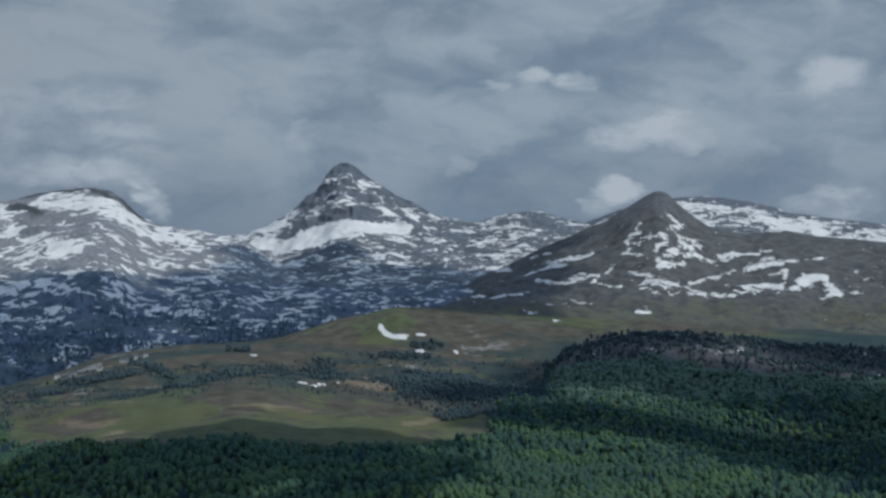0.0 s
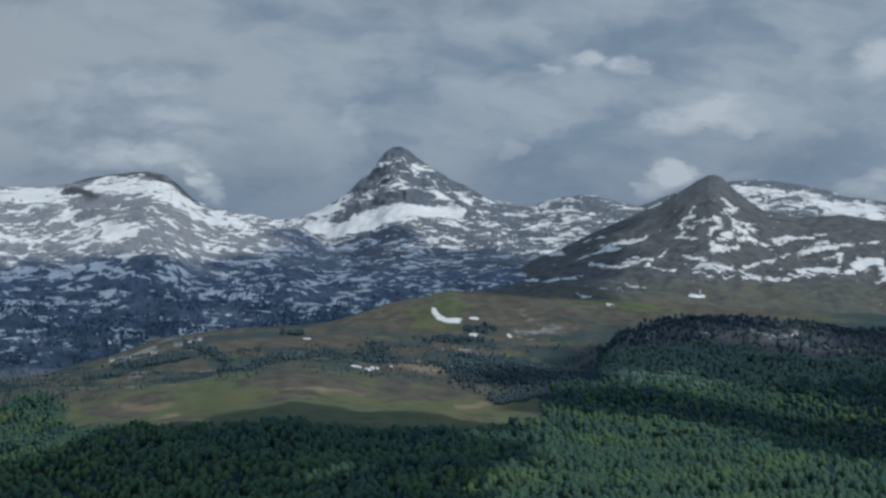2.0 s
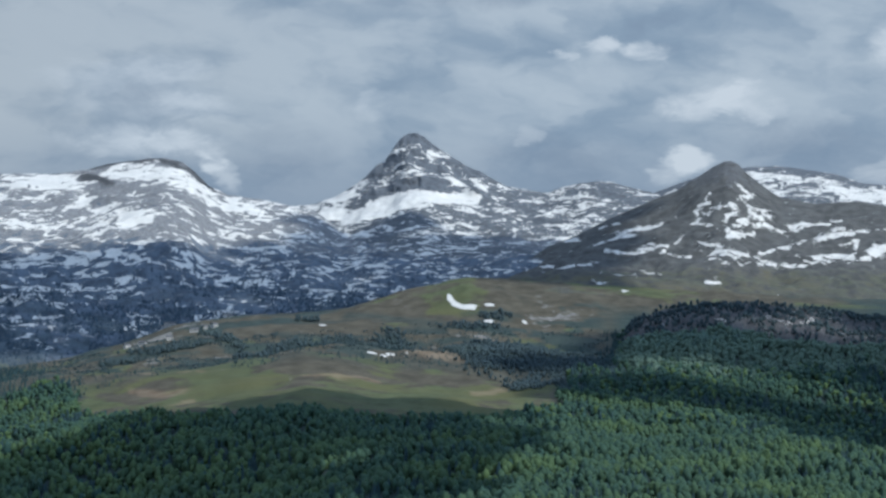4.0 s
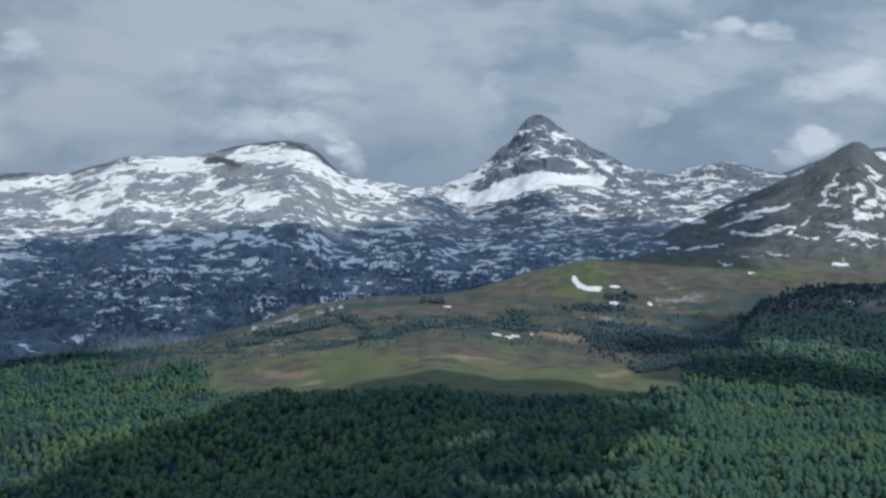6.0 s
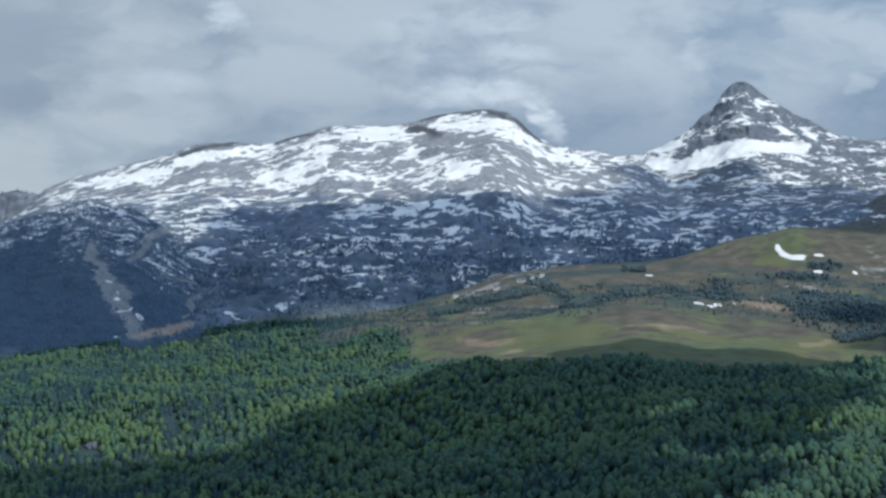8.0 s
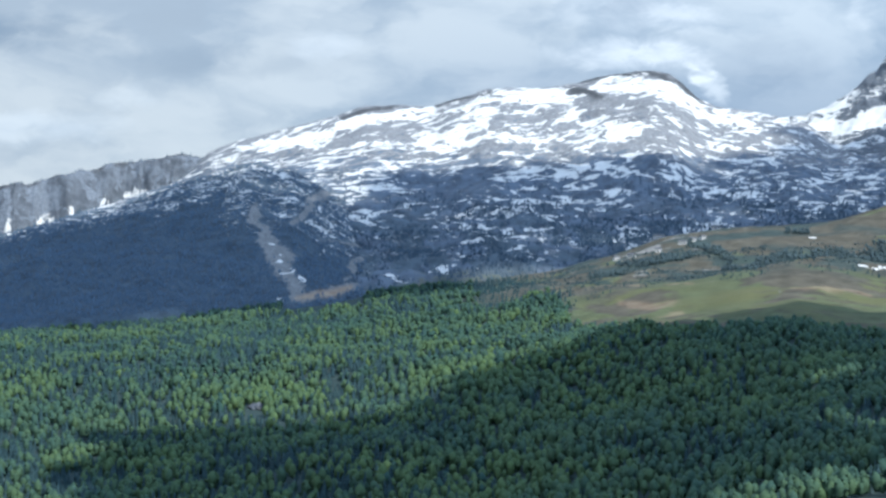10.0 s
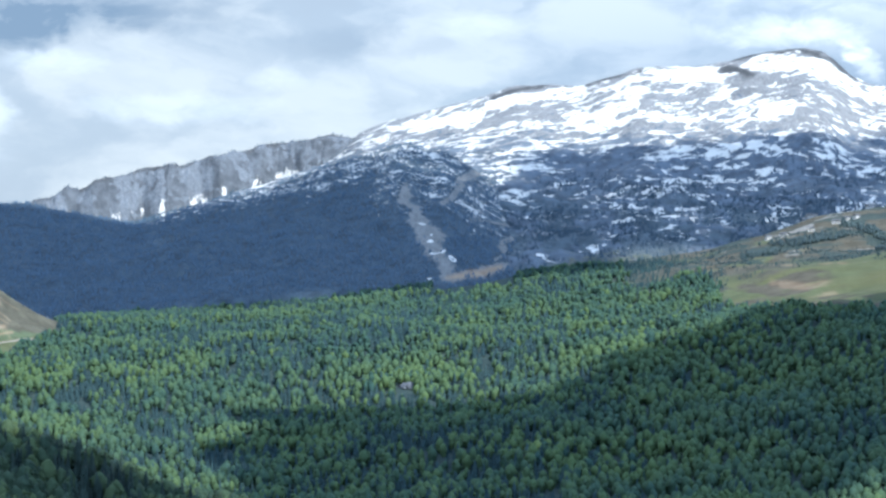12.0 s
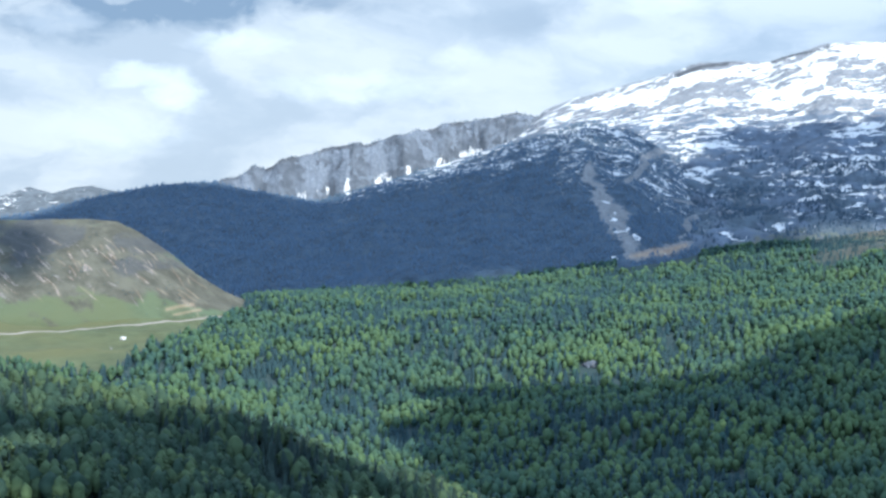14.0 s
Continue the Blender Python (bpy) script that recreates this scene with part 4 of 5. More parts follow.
def broadleaf_crown(clumps, rng, h=12.0, w_=3.6, tufts=0, sides=6, rings=4):
    """A lobed crown with leaf clumps swelling out of it unevenly and ragged tufts between them."""
    out = [lobed_egg(sides, rings, rng, h, w_)]
    lean = rng.uniform(-0.1, 0.1, 2)
    lobes = rng.uniform(0, math.tau, 2)
    for i in range(clumps + tufts):
        n = clumps if i < clumps else tufts
        k = i if i < clumps else i - clumps
        z = 1 - 2 * (k + 0.5) / n
        a = k * 2.39996 + rng.uniform(-0.5, 0.5)
        ring = math.sqrt(1 - z * z) * (1 - 0.25 * z) * (1 + 0.16 * math.sin(3 * a + lobes[0]) + 0.1 * math.sin(5 * z + lobes[1]))
        c = np.array([math.cos(a) * ring, math.sin(a) * ring, z]) * (rng.uniform(0.6, 0.82) if i < clumps else rng.uniform(0.82, 0.98))
        c = c * (w_, w_, h * 0.42) + (0, 0, h * 0.54)
        c[:2] += lean * c[2]
        if i < clumps:
            s = rng.uniform(0.7, 1.2) * w_ * 1.25 / (clumps + 5) ** 0.5
            out.append((OCTA_V * rng.uniform(0.8, 1.2, (6, 1)) * (s, s, s * 1.1) @ spin(rng).T + c, OCTA_F))
        else:
            s = rng.uniform(0.6, 1.3) * w_ * 1.05 / (tufts + 1) ** 0.5
            out.append((TUFT_V * rng.uniform(0.7, 1.25, (4, 1)) * s @ spin(rng).T + c, TUFT_F))
    return join(out)


def fir_crown(tiers, points, rng, h=15.0, w_=2.7):
    """Drooping whorls of boughs, each a jagged skirt round the stem."""
    out = []
    for k in range(tiers):
        t = k / tiers
        z = h * (0.07 + 0.91 * t)
        reach = w_ * (1 - t) ** 0.85 * rng.uniform(0.85, 1.15) + 0.25
        n = points * 2
        a = np.arange(n) * math.tau / n + rng.uniform(0, 1)
        rad = np.where(np.arange(n) % 2, reach * rng.uniform(0.85, 1.15, n), reach * 0.55)
        low = np.where(np.arange(n) % 2, -0.05, 0.03) * h
        ring = np.stack([np.cos(a) * rad, np.sin(a) * rad, z + low], 1)
        top = np.array([[0, 0, min(h, z + h * 1.5 / tiers)]])
        out.append((np.concatenate([ring, top]), np.array([(i, (i + 1) % n, n) for i in range(n)])))
    return join(out)


def plain_mesh(name, vs, fs, mats, slots=None, tint=None):
    mesh = bpy.data.meshes.new(name)
    mesh.vertices.add(len(vs))
    mesh.vertices.foreach_set("co", np.asarray(vs, np.float32).reshape(-1))
    mesh.loops.add(fs.size)
    mesh.loops.foreach_set("vertex_index", fs.reshape(-1).astype(np.int32))
    mesh.polygons.add(len(fs))
    mesh.polygons.foreach_set("loop_start", np.arange(0, fs.size, 3, dtype=np.int32))
    mesh.polygons.foreach_set("use_smooth", np.ones(len(fs), bool))
    if slots is not None:
        mesh.polygons.foreach_set("material_index", slots.astype(np.int32))
    mesh.update(calc_edges=True)
    if tint is not None:
        mesh.attributes.new("tint", "FLOAT", "POINT").data.foreach_set("value", tint.astype(np.float32))
    for m in mats:
        mesh.materials.append(m)
    return mesh


def woods(name, kinds, places, sizes, mat, label, rng):
    """Many far trees as one object. kinds: (crown points, faces)."""
    vs, fs, tints, base = [], [], [], 0
    pick = rng.integers(0, len(kinds), len(places))
    for k, (cv, cf) in enumerate(kinds):
        at = places[pick == k]
        size = sizes[:len(places)][pick == k]
        if not len(at):
            continue
        a = rng.uniform(0, math.tau, len(at))
        c, s = np.cos(a)[:, None], np.sin(a)[:, None]
        lean = rng.uniform(0.85, 1.15, (len(at), 1))
        x = (cv[None, :, 0] * c - cv[None, :, 1] * s) * size[:, None] * lean
        y = (cv[None, :, 0] * s + cv[None, :, 1] * c) * size[:, None] * lean
        z = cv[None, :, 2] * size[:, None]
        vs.append((np.stack([x, y, z], -1) + at[:, None, :]).reshape(-1, 3))
        fs.append((cf[None] + (np.arange(len(at)) * len(cv))[:, None, None]).reshape(-1, 3) + base)
        # stands differ in tone; the eastern slopes are tinted darker for their dimmer sunlight
        stand_and_shade = np.clip(0.5 + 0.9 * fractal(at[:, 0], at[:, 1], 150, 3, 0.6, 83) - 0.4 * smooth(at[:, 0], -500, 60), 0, 1)
        tints.append(np.repeat(0.42 * rng.uniform(0, 1, len(at)) + 0.56 * stand_and_shade, len(cv)))
        base += len(at) * len(cv)
    mesh = plain_mesh(name, np.concatenate(vs), np.concatenate(fs), [mat], tint=np.concatenate(tints))
    return tagged(new(name, mesh), label, "trees", kind="stuff")


def scattered(P, count, rng, weight=None):
    """Random places on a grid surface, kept with the chance weight."""
    nu, nv = P.shape[:2]
    i, j = rng.uniform(0, nu - 1.001, count), rng.uniform(0, nv - 1.001, count)
    i0, j0 = i.astype(int), j.astype(int)
    fi, fj = (i - i0)[:, None], (j - j0)[:, None]
    p = (P[i0, j0] * (1 - fi) + P[i0 + 1, j0] * fi) * (1 - fj) + (P[i0, j0 + 1] * (1 - fi) + P[i0 + 1, j0 + 1] * fi) * fj
    if weight is None:
        return p
    keep = rng.uniform(0, 1, count) < weight[i0, j0]
    return p[keep]


rng = np.random.default_rng(11)
FAR_BEECH = [broadleaf_crown(0, rng, rng.uniform(11.0, 15.0), rng.uniform(2.9, 3.9), 3, 5, 4) for _ in range(30)]
PLAIN_BEECH = [broadleaf_crown(0, rng, rng.uniform(10.5, 13.5), rng.uniform(3.2, 4.0), 2, 5, 3) for _ in range(20)]
PLAIN_FIR = [fir_crown(3, 3, rng, 12.0, 2.6) for _ in range(8)]
BLUFF_FIR = [fir_crown(3, 4, rng, 8.5, 3.0) for _ in range(6)]
FAR_FIR = [fir_crown(4, 4, rng, 12.0, 2.6) for _ in range(10)]
SMALL_PINE = [fir_crown(2, 3, rng, 7.0, 2.0) for _ in range(5)]

count = 66000
tb, tr = rng.uniform(-12.5, 36.5, count), np.sqrt(rng.uniform(1300 ** 2, 2980 ** 2, count))
seen = tr > np.interp(tb, [-12, 2, 8, 12, 20], [1440, 1370, 1330, 1310, 1300])
tb, tr = tb[seen], tr[seen]
tx, ty = to_plan(tb, tr)
thicket = thicket_at(tb, tr)
spare = fractal(tx, ty, 45, 3, 0.6, 88)
open_land = np.maximum(meadow_at(tb, tr) * 1.2, scrub_at(tb, tr) * (0.97 - 0.3 * (spare > 0.36))) 
kept = rng.uniform(0, 1, len(tb)) > open_land
kept &= ~((np.abs(tb - 18.0) < 1.1) & (tr > 2790))
for b0, r0 in ((19.8, 2056), (17.27, 1864)):
    kept &= ~((np.abs(tb - b0) < 0.28) & (tr < r0 + 8) & (tr > r0 - 60))
tb, tr, tx, ty, thicket = tb[kept], tr[kept], tx[kept], ty[kept], thicket[kept]
shrubby = scrub_at(tb, tr) * (1 - thicket)
more_b, more_r = rng.uniform(-3.5, 11, 26000), rng.uniform(2400, 3160, 26000)
dense = rng.uniform(0, 1, 26000) < thicket_at(more_b, more_r) * 0.95
more_b, more_r = more_b[dense], more_r[dense]
copse = np.stack([*to_plan(more_b, more_r), ground_height(more_b, more_r) - 0.3], -1)
woods("heath_copses", PLAIN_FIR[:3] + PLAIN_BEECH[:14], copse, rng.uniform(0.36, 0.7, len(copse)), SHADE_NEEDLE, "dark copses of small trees in the heath", rng)
trees = np.stack([tx, ty, ground_height(tb, tr) - 0.4], -1)
clump = 0.6 * fractal(tx, ty, 130, 3, 0.6, 77) + rng.normal(0, 0.42, len(tx)) - 0.25 * smooth(tb, -2, -8) - 0.7 * (thicket > 0.5)
conifer = (clump < np.interp(tb, [4, 14, 17], [-0.55, -0.3, 0.04])) | (shrubby > 0.6) | (scrub_at(tb, tr) > 0.3) | ((tb > -1.5) & (tb < 11.5) & (tr > 2400))
tree_size = rng.triangular(0.6, 0.9, 1.3, len(tx)) * (1 - 0.6 * np.maximum(shrubby, (tb > -1.5) & (tb < 11.5) & (tr > 2400)))
beyond = tr > 2150
for name, kinds, chosen, leaf, label in (("broadleaf_forest", FAR_BEECH, ~conifer & ~beyond, HAZY_BEECH_LEAF, "spring-green broadleaf forest on the valley slopes"), ("upper_broadleaf_forest", PLAIN_BEECH, ~conifer & beyond, HAZY_BEECH_LEAF, "spring-green broadleaf forest below the meadows"),
                                         ("conifer_forest", FAR_FIR, conifer & ~beyond, HAZY_FIR_NEEDLE, "dark fir trees standing among the broadleaf forest"), ("upper_conifer_forest", PLAIN_FIR, conifer & beyond, HAZY_FIR_NEEDLE, "dark fir trees standing below the meadows")):
    woods(name, kinds, trees[chosen], tree_size[chosen], leaf, label, rng)

# low bushes over the heath
hb, hr = rng.uniform(-3, 15, 9000), rng.uniform(2520, 3010, 9000)
hx_, hy_ = to_plan(hb, hr)
bushy = rng.uniform(0, 1, 9000) < scrub_at(hb, hr) * smooth(fractal(hx_, hy_, 70, 4, 0.6, 66), -0.05, 0.35) * (1 - 0.7 * meadow_at(hb, hr))
bushes = np.stack([hx_, hy_, ground_height(hb, hr) - 0.3], -1)[bushy]
woods("heath_bushes", PLAIN_BEECH, bushes, rng.uniform(0.14, 0.36, len(bushes)), SHADE_NEEDLE, "low dark bushes scattered over the heath", rng)

hill_cover = (HILL_V < 0.98) * smooth(HILL_B, 29.5, 31) * smooth(fractal(HILL_P[..., 0], HILL_P[..., 1], 35, 4, 0.6, 64), 0.0, 0.5)
hill_bush_at = scattered(HILL_P, 1500, rng, hill_cover)
woods("hill_bushes", FAR_BEECH, hill_bush_at, rng.uniform(0.08, 0.22, len(hill_bush_at)), SHADE_NEEDLE, "low dark bushes dotted over the grazed hill", rng)
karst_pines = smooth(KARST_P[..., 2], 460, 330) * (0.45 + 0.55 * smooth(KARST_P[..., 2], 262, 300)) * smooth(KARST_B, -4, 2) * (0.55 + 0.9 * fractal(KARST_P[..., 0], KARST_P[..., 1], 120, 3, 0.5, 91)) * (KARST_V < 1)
woods("mountain_pines", SMALL_PINE, scattered(KARST_P, 90000, rng, karst_pines), rng.uniform(0.5, 1.1, 90000), HAZY_PINE_NEEDLE, "scattered dark mountain pines among snow and limestone", rng)
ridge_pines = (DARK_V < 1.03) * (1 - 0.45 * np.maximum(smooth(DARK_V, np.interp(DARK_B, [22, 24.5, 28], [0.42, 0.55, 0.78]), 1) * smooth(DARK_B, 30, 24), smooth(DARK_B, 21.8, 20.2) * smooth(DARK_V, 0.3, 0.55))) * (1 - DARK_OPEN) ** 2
woods("ridge_pines", SMALL_PINE, scattered(DARK_P, 27000, rng, ridge_pines), rng.uniform(0.55, 0.9, 27000), HAZY_RIDGE_NEEDLE, "dense dark pine wood on the shaded ridge", rng)
bluff_pines = (CLIFF_V < 1.05) * smooth(CLIFF_B, -2.4, -3.2) * (0.25 + 0.5 * smooth(fractal(CLIFF_P[..., 0], CLIFF_P[..., 2] * 2.5, 45, 4, 0.6, 94), -0.15, 0.2) + 0.45 * smooth(CLIFF_V, 0.75, 0.95) + 0.3 * smooth(CLIFF_B, -7, -11)) * smooth(CLIFF_V, 0.4, 0.52)
woods("bluff_firs", BLUFF_FIR[:3] + PLAIN_BEECH[:6], scattered(CLIFF_P, 11000, rng, bluff_pines), rng.uniform(0.35, 0.75, 11000), SHADE_NEEDLE, "dark firs crowding the rocky bluff", rng)
bluff_wood = (CLIFF_V < 0.55) * smooth(CLIFF_B, -2.4, -3.2)
woods("bluff_broadleaf_wood", PLAIN_BEECH[:12], scattered(CLIFF_P, 14000, rng, bluff_wood), rng.uniform(0.7, 1.1, 14000), SHADE_LEAF, "shaded broadleaf wood below the rocky bluff", rng)
woods("scarp_pines", SMALL_PINE, scattered(SCARP_P[:, -14:-9], 500, rng), rng.uniform(0.4, 0.9, 500), HAZY_PINE_NEEDLE, "pines along the brink of the limestone cliffs", rng)

# the near spur: single trees along its brow, the rest as one wood
spur_at = scattered(SPUR_P, 4800, rng, (SPUR_V < 1.12) * (SPUR_V > 0.4) * 1.0)
spur_r, spur_b = np.hypot(spur_at[:, 0], spur_at[:, 1]), np.degrees(np.arctan2(-spur_at[:, 0], spur_at[:, 1]))
single = np.flatnonzero((spur_r > 1118) & (spur_r < 1200) & (spur_b > 21) & (spur_b < 35.8))[:295]
rest = np.setdiff1d(np.arange(len(spur_at)), single)
spur_fir = 0.5 * fractal(spur_at[:, 0], spur_at[:, 1], 80, 3, 0.6, 99) + rng.normal(0, 0.3, len(spur_at)) - 0.75 * np.exp(-((spur_b - 27.0) / 1.7) ** 2) * smooth(spur_r, 1080, 1150) < -0.2
MID_BEECH = [broadleaf_crown(9, rng, 14.5, 4.2, 38, 7, 5) for _ in range(8)]
MID_FIR = [join([fir_crown(6, 5, rng, 15.5, 3.4), stem(4, 0.22, 3)]) for _ in range(4)]
far_beech, far_fir = rest[~spur_fir[rest]], rest[spur_fir[rest]]
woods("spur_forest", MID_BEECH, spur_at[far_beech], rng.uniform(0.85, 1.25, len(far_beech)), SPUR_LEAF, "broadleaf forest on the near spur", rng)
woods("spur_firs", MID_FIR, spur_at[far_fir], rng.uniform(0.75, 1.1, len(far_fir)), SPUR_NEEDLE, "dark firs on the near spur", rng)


def tree(name, crown, trunk, leaf, label, category):
    base = tagged(new(name), label, category, "trees on the near spur")
    for part_name, (vs, fs), mat in (("trunk", trunk, BARK), ("crown", crown, leaf)):
        part = new(part_name, plain_mesh(part_name, vs, fs, [mat]))
        part.parent = base
    return base


def limbed_trunk(h, r, rng):
    pieces = [stem(h * 0.75, r, 7)]
    for k in range(5):
        vs, fs = stem(h * 0.32, r * 0.4, 4)
        a, tip = k * 1.3 + rng.uniform(0, 1), rng.uniform(0.5, 0.9)
        out = np.stack([vs[:, 0] * 0.8 + np.sin(tip) * vs[:, 2], vs[:, 1], np.cos(tip) * vs[:, 2]], 1)
        out = np.stack([out[:, 0] * math.cos(a) - out[:, 1] * math.sin(a), out[:, 0] * math.sin(a) + out[:, 1] * math.cos(a), out[:, 2] + h * (0.28 + 0.07 * k)], 1)
        pieces.append((out, fs))
    return join(pieces)


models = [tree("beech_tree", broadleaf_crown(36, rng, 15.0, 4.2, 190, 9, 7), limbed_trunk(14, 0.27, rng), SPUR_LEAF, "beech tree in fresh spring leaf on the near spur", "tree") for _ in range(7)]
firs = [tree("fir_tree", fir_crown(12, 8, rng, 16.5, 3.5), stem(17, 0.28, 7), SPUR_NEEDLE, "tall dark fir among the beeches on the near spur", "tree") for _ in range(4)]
used = set()
for k in single:
    kind = int(rng.integers(0, 4 if spur_fir[k] else 7))
    model = (firs if spur_fir[k] else models)[kind]
    m = Matrix.Translation(spur_at[k] - (0, 0, 0.5)) @ Matrix.Rotation(rng.uniform(0, math.tau), 4, "Z")
    if model.name in used:
        copy_thing(model, m @ Matrix.Scale(rng.uniform(0.9, 1.3), 4))
    else:
        model.matrix_basis = m
        used.add(model.name)


# ---- clouds added out of view to shade the land ----
def cloud_matter():
    m, n = material("cloud_matter")
    g = n.noise(n.place(), 0.02, 5.0, 0.6)
    n.finish(n.mix(g, (0.78, 0.79, 0.80), (0.88, 0.88, 0.88)), 1.0, g, 0.4, 8.0, 0.0)
    return m


CLOUD = cloud_matter()
CLOUD_BASE = 3600.0


def cumulus(spots, label, base=CLOUD_BASE):
    """A flat-based cumulus of many billows; spots are (bearing, range, height, radius) of the land that it shades."""
    rng_c = np.random.default_rng(int(spots[0][1]))
    bm = bmesh.new()
    for b, r, z, radius in spots:
        x, y = to_plan(b, r)
        for k in range(3):
            f = rng_c.uniform(0.55, 0.85)
            a, d = rng_c.uniform(0, math.tau), radius * (1 - f) * 0.9
            up = (base - z) / sun_way.z
            at = Vector((x + math.cos(a) * d, y + math.sin(a) * d, z)) + sun_way * up
            m = Matrix.Translation(at) @ Matrix.Diagonal((radius * f, radius * f, radius * f * 0.45, 1))
            made = bmesh.ops.create_icosphere(bm, subdivisions=2, radius=1.0, matrix=m)["verts"]
            for vert in made:
                q = noise.fractal(vert.co * (2.2 / radius), 0.6, 2.1, 4)
                away = (vert.co - at)
                vert.co = at + away * (1 + 0.28 * q)
                if vert.co.z < at.z:
                    vert.co.z = at.z + (vert.co.z - at.z) * 0.25
    mesh = bpy.data.meshes.new("cumulus_cloud")
    bm.to_mesh(mesh)
    bm.free()
    for p in mesh.polygons:
        p.use_smooth = True
    mesh.materials.append(CLOUD)
    return tagged(new("cumulus_cloud", mesh), label, "cloud", kind="structure")


cumulus([(-2.0, 2400, 245, 70), (-4.5, 2390, 245, 80), (-7.0, 2370, 240, 90), (-9.5, 2220, 215, 110), (-11.0, 2060, 190, 115), (-12.3, 1900, 170, 110), (-11.5, 2250, 210, 120), (0.6, 2120, 205, 60), (1.4, 2000, 195, 62), (9.6, 2205, 208, 50), (6.5, 2258, 224, 58), (5.0, 2255, 226, 62), (3.5, 2240, 224, 62), (2.0, 2212, 220, 60), (0.7, 2200, 218, 50), (8.3, 2190, 210, 66), (5.5, 2215, 216, 85), (3.2, 2195, 216, 85), (9.8, 2145, 200, 75), (7.2, 2140, 205, 100)],
        "grey-bottomed cumulus, placed unseen to shade the forest hill", 1300.0)
cumulus([(1.7, 1890, 178, 80), (2.5, 1780, 162, 85), (0.7, 1985, 188, 60), (8.4, 2110, 200, 90), (7.6, 1860, 165, 120), (9.6, 1930, 170, 100), (4.0, 1990, 190, 110), (6.2, 2050, 195, 110), (4.5, 2120, 205, 100), (2.3, 2080, 205, 75), (10.8, 2060, 190, 90), (8.0, 1970, 180, 110), (5.0, 1940, 180, 110), (2.8, 1880, 180, 75), (11.8, 1900, 150, 100), (9.0, 1800, 150, 110), (6.0, 1760, 150, 110), (3.6, 1680, 140, 80), (12.5, 1740, 130, 100), (14.5, 1600, 110, 110), (10.5, 1620, 110, 120), (17.5, 1570, 100, 95), (20.5, 1560, 100, 85), (23.0, 1530, 100, 70), (22.4, 1935, 118, 77)],
        "grey-bottomed cumulus, placed unseen to shade the forest hill", 1300.0)
cumulus([(14.7, 1950, 148, 76), (13.5, 2000, 160, 72), (12.3, 2050, 172, 62), (20.4, 1910, 118, 82), (18.8, 1880, 120, 77), (17.3, 1880, 124, 72), (15.8, 1850, 130, 87), (21.5, 1800, 108, 100), (19.0, 1760, 112, 100), (16.6, 1740, 114, 100), (14.6, 1760, 120, 112), (23.2, 1760, 104, 75), (20.0, 1660, 106, 100), (22.3, 1650, 102, 87), (6.5, 1560, 110, 120), (16, 1430, 90, 110), (20, 1420, 90, 100), (14, 1490, 92, 100), (12, 1480, 95, 95), (13, 1390, 85, 90)],
        "grey-bottomed cumulus, placed unseen to shade the forest hill", 1300.0)
bank = []
for k in range(12):
    b = -1.5 + 1.6 * k
    for r in (3360, 3490, 3620, 3750, 3870, 4000, 4110, 4210, 4290):
        if r < np.interp(b, [-1.5, 3, 4.3, 5.2, 6.2, 7.5, 16], [4080, 4220, 4300, 4180, 3980, 3870, 3790]):
            bank.append((b, r, float(np.interp(r, [3200, 4350], [along(b, LEFT_FOOT, 2), along(b, LEFT_CREST, 2)])), 104))
bank += [(b, 3575, float(along(b, DARK_CREST, 2)) - 30, 105) for b in range(17, 38, 2)]
for k, b in enumerate(range(16, 40, 2)):
    for r in (2925, 3020, 3160, 3300, 3430):
        bank.append((b + 0.6 * (k % 2), r, 250 + (r - 3000) * 0.24, 112 if r < 3000 else 150))
bank += [(21.6, 3212, 306, 130), (21.5, 3300, 330, 120), (22.5, 3380, 345, 120), (20.5, 3380, 345, 120)]
cumulus(bank, "long unseen cloud bank that shades the karst and the wooded ridge")
heavy = [(-4.5, 2760, 300, 130), (-7.0, 2740, 300, 140), (-9.5, 2680, 290, 150), (-12.0, 2620, 270, 160), (-11.5, 2380, 240, 110), (-2.6, 2850, 290, 80), (-12, 2900, 330, 160), (-9, 2950, 340, 110),
         (-1.6, 2500, 245, 75), (-3.3, 2470, 245, 100), (-5.2, 2440, 245, 105), (-7.2, 2420, 240, 105), (-9.3, 2400, 240, 105), (-4.0, 2900, 330, 100), (-6.0, 2930, 345, 110), (-0.3, 2660, 265, 60), (-1.6, 2680, 265, 80)]
cumulus(heavy, "heavy unseen cloud that shades the wooded bluff")
cumulus([(35.0, 2395, 225, 44), (34.5, 2420, 240, 34), (34.9, 2440, 255, 48), (34.2, 2470, 275, 26), (36.0, 2480, 270, 60), (37.5, 2470, 270, 70)], "small unseen cumulus that shades the grazed hill", 3000.0)
cumulus([(35.5, 1120, 155, 50), (33.2, 1140, 152, 45), (33.5, 1050, 135, 45), (31.2, 1110, 148, 75), (28.8, 1130, 140, 85), (27.0, 1135, 130, 68), (25.7, 1150, 124, 42), (30.5, 1030, 128, 60), (29, 1030, 122, 75), (26.5, 1040, 115, 60)], "small unseen cumulus that shades the near spur", 1100.0)


# ---- single things ----
def part(name, bm, mat, parent, label=""):
    mesh = bpy.data.meshes.new(name)
    bm.to_mesh(mesh)
    bm.free()
    mesh.materials.append(mat)
    ob = new(name, mesh)
    ob.parent = parent
    return tagged(ob, label) if label else ob


